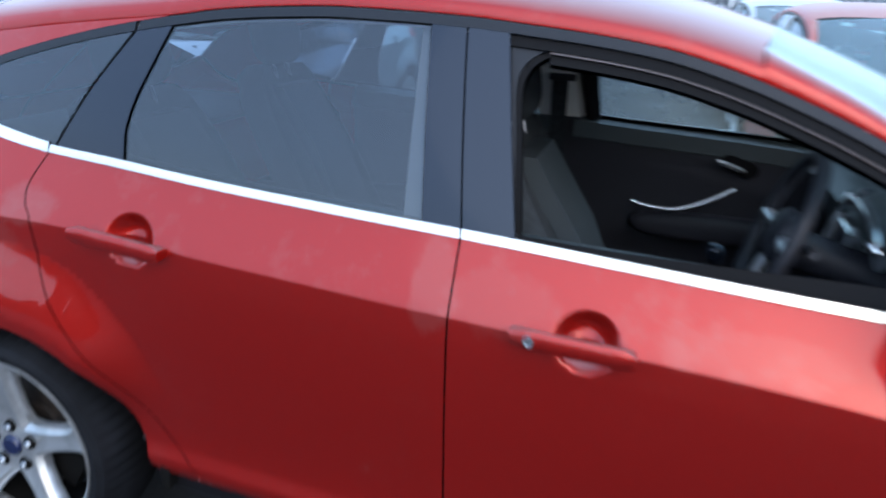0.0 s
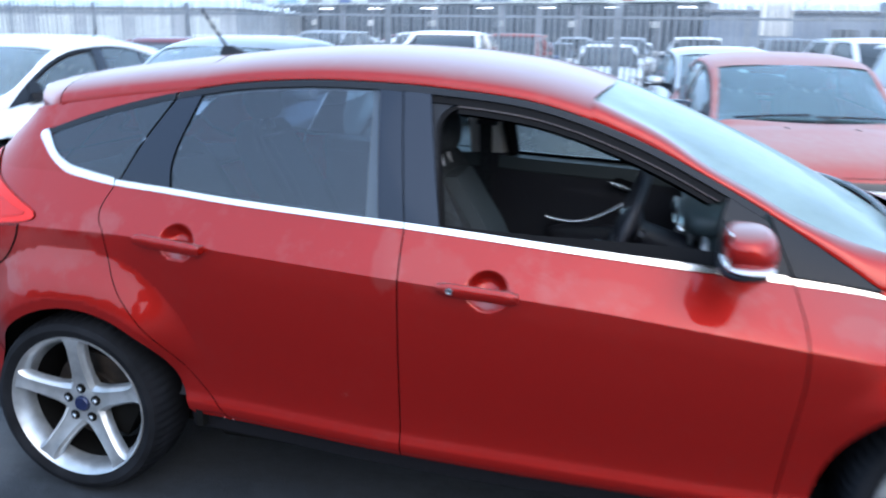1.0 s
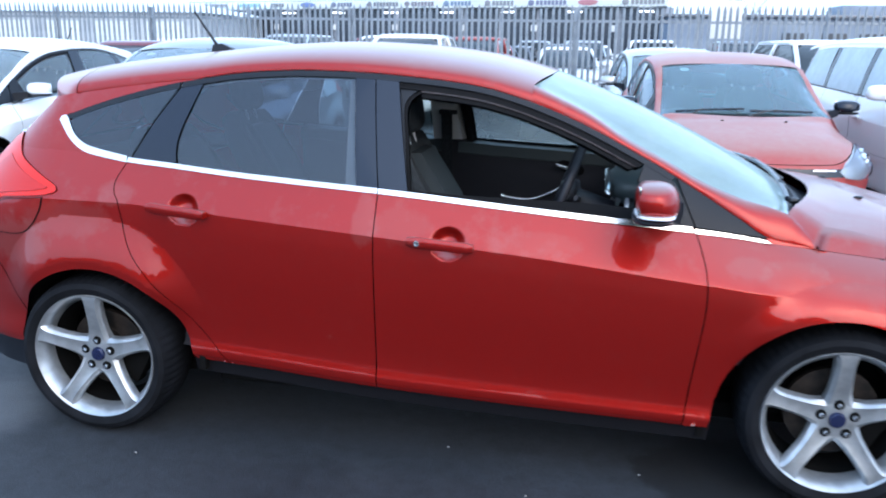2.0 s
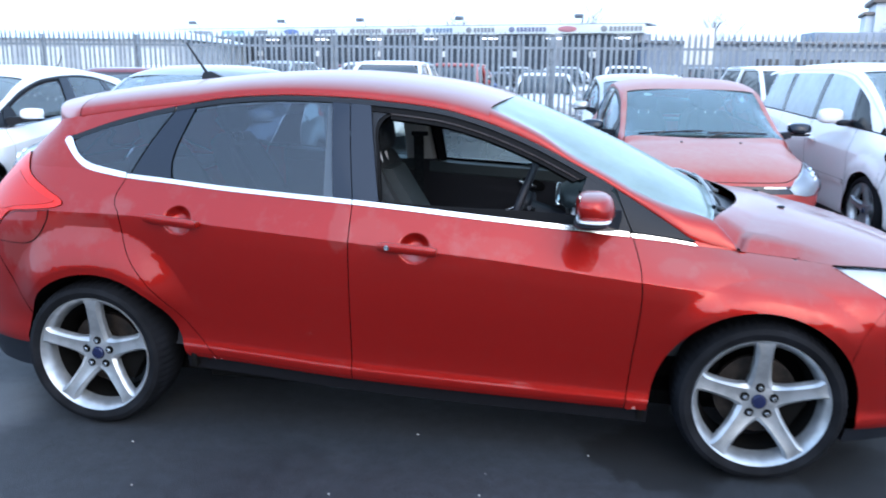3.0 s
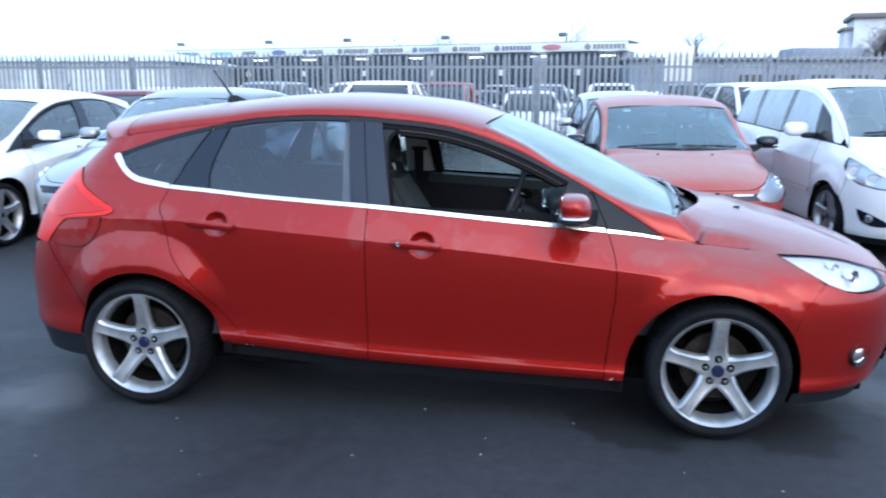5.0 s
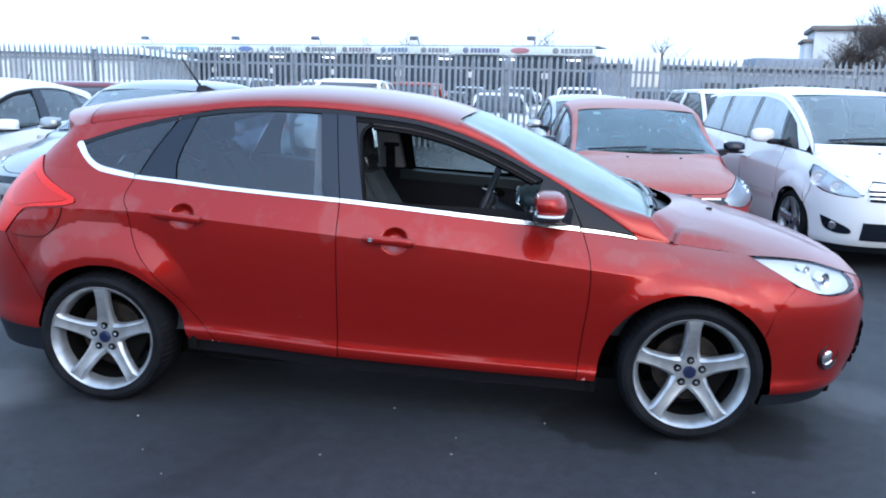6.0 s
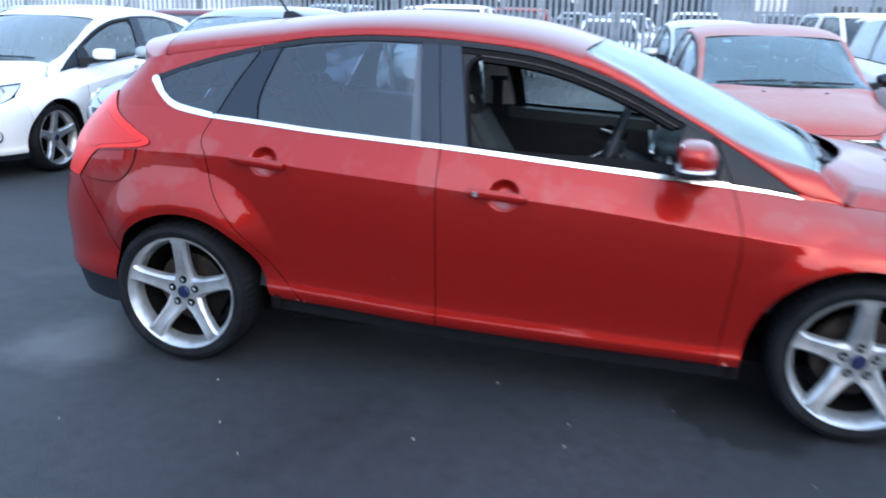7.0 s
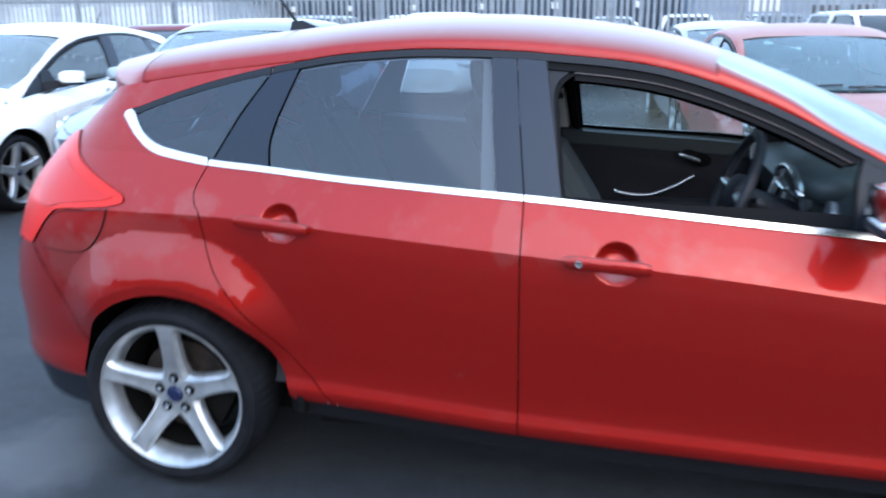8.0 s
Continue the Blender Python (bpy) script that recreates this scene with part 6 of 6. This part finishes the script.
far_car(pose(-8.6, 4.2, 0, 0, 0, -92), GREY, "grey car at the end of the row", ROW)
far_car(pose(7.0, 5.6, 0, 0, 0, -80), DARK, "dark car beside a white people carrier", ROW)
rng = random.Random(5)
PAINTS = [(WHITE, "white"), (SILVER, "silver"), (GREY, "grey"), (DARK, "dark blue-grey"), (MAROON, "maroon"), (BLUE, "blue"), (DUSTY_RED, "faded red")]
for y, x0, x1 in ((19.3, -11, 16), (23.0, -14, 18), (28.0, -16, 21), (34.0, -18, 24)):
    x = x0
    while x < x1:
        p, word = PAINTS[rng.randrange(7)] if rng.random() > 0.6 else PAINTS[rng.randrange(3)]
        far_car(pose(x, y + rng.uniform(-0.3, 0.3), 0, 0, 0, rng.choice((-90, -90, 90)) + rng.uniform(-3, 3)), p, f"{word} car parked beyond the steel fence", "cars beyond the fence", rng.choice((1.0, 1.0, 1.05, 1.16)))
        x += rng.uniform(2.45, 2.9)

# ---- steel palisade fence ----
STEEL = material("galvanised_steel", (0.34, 0.37, 0.41), 0.5, 0.5)
vary(STEEL, 3.0, (0.2, 0.23, 0.265), (0.32, 0.36, 0.4))
fence = thing("palisade_fence", pose(0, 16.2, 0, 0, 0, -1.5), "grey galvanised steel palisade fence with pointed pales", "fence")


def pale_mesh():
    bm = bmesh.new()
    prof = [(-0.034, 0.0), (-0.03, -0.014), (-0.012, -0.014), (0.0, -0.022), (0.012, -0.014), (0.03, -0.014), (0.034, 0.0)]
    rows = []
    for z, k in ((0.05, 1.0), (2.3, 1.0), (2.33, 0.75), (2.42, 0.06)):
        rows.append([bm.verts.new((x * k, y, z)) for x, y in prof] + [bm.verts.new((x * k, y + 0.003, z)) for x, y in prof[::-1]])
    for a, b in zip(rows, rows[1:]):
        for k in range(len(a)):
            bm.faces.new((a[k - 1], a[k], b[k], b[k - 1]))
    bmesh.ops.recalc_face_normals(bm, faces=bm.faces)
    m = bpy.data.meshes.new("pale")
    bm.to_mesh(m)
    bm.free()
    m.materials.append(STEEL)
    return m


for k in range(17):
    x = -24.75 + 2.75 * k
    part("post", block(x - 0.05, x + 0.05, 0.05, 0.1, 0, 2.32, 0.004), STEEL, fence)
for z in (0.45, 2.05):
    part("rail", block(-26, 24, 0.003, 0.048, z - 0.03, z + 0.03, 0.004), STEEL, fence)
PALE = pale_mesh()
rng = random.Random(8)
for k in range(290):
    ob = new("pale", PALE)
    ob.parent = fence
    ob.matrix_basis = pose(-20.0 + 0.1475 * k, 0, rng.uniform(-0.012, 0.012), 0, rng.uniform(-0.5, 0.5), 0)

# ---- showroom with its long sign board ----
CLAD = material("pale_cladding", (0.55, 0.58, 0.62), 0.5)
vary(CLAD, 0.6, (0.2, 0.22, 0.25), (0.28, 0.3, 0.34))
BOARD = material("white_sign_board", (0.66, 0.72, 0.72), 0.4)
ROOFING = material("pale_roof_sheet", (0.72, 0.8, 0.83), 0.5)
vary(ROOFING, 0.4, (0.66, 0.74, 0.78), (0.76, 0.84, 0.86))
GLAZE = material("dark_glazing", (0.05, 0.06, 0.075), 0.15, 0, 0, 0.25)
TUBE = bpy.data.materials.new("lamp_glow")
TUBE.use_nodes = True
shader(TUBE).inputs["Emission Color"].default_value = (0.95, 0.98, 1.0, 1)
shader(TUBE).inputs["Emission Strength"].default_value = 3.0
room = thing("showroom_building", pose(5.1, 56.0, 0, 0, 0, -17), "long low car showroom under a white sign board", "building")
part("wall", block(-49.6, 0, 0.5, 3, 0, 4.3, 0.02), CLAD, room)
part("roof", block(-49.8, 0.3, 0.2, 3.2, 4.902, 5.0, 0.02), CLAD, room)
part("sign_board", block(-49.4, 0.1, -0.15, 0.45, 4.28, 4.9, 0.03), BOARD, room, "white sign board with dealers' marks as plain bars")
for k in range(15):
    x = -46.2 + 3.08 * k
    part("window", block(x, x + 2.7, 0.4, 0.5, 0.5, 4.15, 0.02), GLAZE, room, "dark shop window")
for k in range(7):
    x = -40.5 + 6.1 * k
    part("bay_plate", block(x, x + 0.5, 0.35, 0.39, 2.55, 3.0, 0.01), PLATE, room, "small white plate")
for k in range(9):
    x = -43.5 + 5.2 * k
    part("canopy_lamp", block(x, x + 1.1, -0.1, 0.35, 3.9, 3.98, 0.02), TUBE, room, "bright lamp under the board")
MARKS = [((0.1, 0.1, 0.12), 1), ((0.06, 0.07, 0.08), 1), ((0.12, 0.13, 0.16), 1), ((0.1, 0.32, 0.45), 0), ((0.04, 0.05, 0.07), 0), ((0.03, 0.12, 0.42), 2), ((0.06, 0.09, 0.2), 1), ((0.12, 0.13, 0.17), 1), ((0.14, 0.12, 0.17), 1), ((0.08, 0.17, 0.33), 1), ((0.16, 0.18, 0.22), 1), ((0.08, 0.1, 0.24), 1), ((0.5, 0.12, 0.16), 2), ((0.2, 0.21, 0.23), 1)]
rng = random.Random(3)
for k, (rgb, mark) in enumerate(MARKS):
    m = material("sign_ink", [c * 0.7 + 0.12 for c in rgb], 0.5)
    x = -49.0 + 3.55 * k
    if mark == 2:
        e = egg(x + 0.9, -0.16, 4.59, 0.75, 0.03, 0.22, 2, 24, 8)
        part("oval_mark", e, m, room)
    else:
        if mark == 1:
            part("round_mark", egg(x + 0.1, -0.16, 4.59, 0.25, 0.03, 0.22, 2, 16, 8), m, room)
        n = rng.randint(5, 8)
        for j in range(n):
            part("word_bar", block(x + 0.5 + 0.3 * j, x + 0.5 + 0.3 * j + 0.23, -0.175, -0.15, 4.42, 4.75), m, room)
for x in (-41, -31, -23, -14, -4.5):
    arm = part("floodlight_arm", tube([(x, 0.3, 4.9), (x, 0.1, 5.35), (x, -0.5, 5.45)], 0.04, 6), STEEL, room)
    part("floodlight", block(x - 0.3, x + 0.3, -0.85, -0.45, 5.3, 5.6, 0.04), GREY, arm, "grey floodlight")

panel = thing("site_board", pose(4.02, 20.6, 0, 0, 0, -3), "blank white board on two posts beyond the fence", "sign")
part("board", block(-0.4, 0.4, -0.02, 0.02, 1.75, 2.76, 0.008), PLATE, panel)
for x in (-0.34, 0.34):
    part("post", block(x - 0.03, x + 0.03, 0.021, 0.08, 0, 2.7, 0.004), STEEL, panel)

# ---- warehouses and a tower block ----
shed = thing("warehouse", pose(-40, 52, 0, 0, 0, 4), "pale low warehouse with a shallow white roof", "building")
PALE_CLAD = material("pale_sheet_wall", (0.5, 0.54, 0.58), 0.5)
vary(PALE_CLAD, 0.6, (0.38, 0.42, 0.46), (0.5, 0.54, 0.58))
part("wall", block(-22, 12, 0, 16, 0, 3.5, 0.02), PALE_CLAD, shed)
part("roof", loft([[(-22.4, -0.4, 3.45), (-22.4, 8, 4.7), (-22.4, 16.4, 3.45)], [(7, -0.4, 3.45), (7, 8, 4.7), (7, 16.4, 3.45)], [(12.6, -0.4, 3.45), (12.4, 8, 3.6), (12.6, 16.4, 3.45)]]), ROOFING, shed, "white sheet roof")
for k in range(8):
    part("door_panel", block(-20 + 4 * k, -17.2 + 4 * k, -0.05, 0.0, 0.1, 2.8, 0.02), BOARD, shed)
low = thing("warehouse", pose(24, 52, 0, 0, 0, 2), "low blue-grey warehouse with a band of windows", "building")
BLUECLAD = material("blue_grey_cladding", (0.2, 0.25, 0.32), 0.5)
vary(BLUECLAD, 0.5, (0.16, 0.2, 0.27), (0.25, 0.3, 0.37))
part("wall", block(-19, 30, 0, 14, 0, 3.4, 0.03), BLUECLAD, low)
part("roof", block(-19.3, 30.3, -0.3, 14.3, 3.4, 3.6, 0.03), GREY, low)
part("rooftop_unit", block(-8, -3.5, 2, 5, 3.6, 4.3, 0.05), BLUECLAD, low)
for k in range(18):
    part("window", block(-12 + 2.3 * k, -10.4 + 2.3 * k, -0.04, 0.0, 1.4, 2.5, 0.02), GLAZE, low)
tower = thing("apartment_block", pose(56.5, 150, 0, 0, 0, -12), "pale apartment block with a dark flat roof", "building")
PLASTER = material("pale_plaster", (0.62, 0.66, 0.7), 0.7)
vary(PLASTER, 0.3, (0.56, 0.6, 0.64), (0.68, 0.72, 0.76))
part("wall", block(-5, 8, 0, 12, 0, 14.0, 0.05), PLASTER, tower)
FELT = material("brown_roof_felt", (0.2, 0.175, 0.165), 0.8)
part("roof", block(-5.7, 9, -0.8, 13, 14.0, 14.9, 0.3), FELT, tower)
part("wing_wall", block(-6.4, -5.002, 1, 9, 0, 12.0, 0.05), PLASTER, tower)
part("wing_roof", block(-6.9, -5.002, 0.4, 9.5, 12.0, 12.6, 0.2), FELT, tower)
for f in range(2):
    for k in range(2):
        part("window", block(-4 + 3 * k, -2.4 + 3 * k, -0.08, 0, 2 + 3 * f, 3.5 + 3 * f, 0.03), GLAZE, tower)

# ---- bare trees ----
BARK = material("bare_bark", (0.1, 0.08, 0.075), 0.9)
vary(BARK, 4, (0.07, 0.055, 0.05), (0.14, 0.12, 0.11))


def bare_tree(x, y, height, seed, spread=0.5, dense=1):
    """A leafless tree: trunk, limbs and a haze of twigs."""
    r = random.Random(seed)
    tree = thing("bare_tree", pose(x, y, 0), "leafless winter tree beyond the buildings", "tree", "bare trees")
    limbs, twigs = bmesh.new(), bmesh.new()

    def limb(bm, p, d, length, rad, sides, depth):
        pts, q, v = [p.copy()], p.copy(), d.copy()
        n = 5
        for k in range(n):
            v = (v + Vector((r.uniform(-1, 1), r.uniform(-1, 1), r.uniform(-0.4, 0.8))) * 0.16).normalized()
            q = q + v * length / n
            pts.append(q.copy())
        rows = []
        for i, c in enumerate(pts):
            k = rad * (1 - 0.75 * i / n)
            rows.append([bm.verts.new(c + Vector((math.cos(a) * k, math.sin(a) * k, 0))) for a in (2 * math.pi * j / sides for j in range(sides))])
        for a, b in zip(rows, rows[1:]):
            for j in range(sides):
                bm.faces.new((a[j - 1], a[j], b[j], b[j - 1]))
        if depth:
            for k in range((6 if depth > 1 else 7) * dense):
                at = pts[r.randint(2, n)]
                w = (v * 0.5 + Vector((r.uniform(-1, 1), r.uniform(-1, 1), r.uniform(-0.1, 0.9))) * spread * 1.7).normalized()
                limb(limbs if depth > 2 else twigs, at, w, length * r.uniform(0.4, 0.65), rad * 0.4, 4 if depth > 2 else 3, depth - 1)
    t = bmesh.new()
    limb(t, Vector((0, 0, 0)), Vector((0, 0, 1)), height * 0.5, height * 0.028, 8, 3)
    part("trunk", smoothed(t), BARK, tree)
    part("branchwork", limbs, BARK, tree)
    part("crown", twigs, BARK, tree)


for x, y, h, sd, sp, dn in ((-16.5, 80, 9.0, 1, 0.5, 1), (-13.0, 82, 9.0, 2, 0.6, 1), (-10.5, 84, 8.5, 3, 0.6, 1), (0.8, 80, 9.2, 4, 0.6, 1), (3.5, 82, 8.6, 5, 0.5, 1), (12.0, 74, 8.6, 6, 0.5, 1), (14.0, 76, 9.4, 7, 0.5, 1),
                          (25.0, 66, 6.6, 8, 0.7, 2), (26.0, 67, 8.4, 9, 0.7, 2), (26.8, 64, 9.6, 14, 0.7, 2), (29.6, 63, 8.5, 10, 0.8, 2), (31.6, 64, 12.0, 11, 0.8, 2), (33.0, 72, 12.0, 12, 0.8, 2), (34.5, 66, 13.0, 13, 0.8, 2)):
    bare_tree(x, y, h, sd, sp, dn)

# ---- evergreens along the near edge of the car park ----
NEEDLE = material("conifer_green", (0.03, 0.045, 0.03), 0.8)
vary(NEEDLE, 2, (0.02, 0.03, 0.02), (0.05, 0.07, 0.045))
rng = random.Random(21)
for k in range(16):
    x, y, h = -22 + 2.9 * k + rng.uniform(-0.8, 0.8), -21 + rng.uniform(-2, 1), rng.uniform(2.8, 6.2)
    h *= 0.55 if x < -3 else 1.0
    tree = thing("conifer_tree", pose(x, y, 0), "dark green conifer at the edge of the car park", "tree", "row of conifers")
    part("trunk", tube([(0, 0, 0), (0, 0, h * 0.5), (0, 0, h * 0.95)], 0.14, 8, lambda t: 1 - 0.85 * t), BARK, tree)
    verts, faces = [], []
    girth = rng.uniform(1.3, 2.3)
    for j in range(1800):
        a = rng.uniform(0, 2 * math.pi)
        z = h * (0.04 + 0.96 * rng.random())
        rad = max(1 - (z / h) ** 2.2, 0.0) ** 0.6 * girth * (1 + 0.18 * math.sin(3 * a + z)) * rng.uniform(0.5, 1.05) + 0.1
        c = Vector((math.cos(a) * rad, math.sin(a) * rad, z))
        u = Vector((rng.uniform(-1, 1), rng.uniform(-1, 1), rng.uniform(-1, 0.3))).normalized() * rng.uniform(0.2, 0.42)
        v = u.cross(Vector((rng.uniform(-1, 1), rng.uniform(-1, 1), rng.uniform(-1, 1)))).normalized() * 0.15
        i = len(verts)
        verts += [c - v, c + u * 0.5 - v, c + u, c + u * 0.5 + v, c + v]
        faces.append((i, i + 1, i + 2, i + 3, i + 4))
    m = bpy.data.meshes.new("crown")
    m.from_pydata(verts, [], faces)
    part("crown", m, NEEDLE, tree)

# ---- crumbs on the asphalt ----
CRUMB = material("pale_grit", (0.3, 0.3, 0.29), 0.8)
rng = random.Random(4)
for x, y in ((0.335, -1.0), (-0.92, -1.32), (-0.755, -1.505), (0.02, -0.72), (0.33, -1.16), (0.72, -0.78), (1.15, -1.2), (-0.4, -1.7), (-1.1, -1.0), (0.9, -1.5), (-1.5, -1.45), (1.5, -1.3), (-0.2, -1.25), (0.55, -1.75), (-2.1, -1.3)):
    tagged(part("grit", egg(x, y, 0.003, rng.uniform(0.003, 0.006), rng.uniform(0.002, 0.004), 0.003, 2.2, 8, 5), CRUMB, None), "small pale chip lying on the asphalt", "stone", "grit on the asphalt")
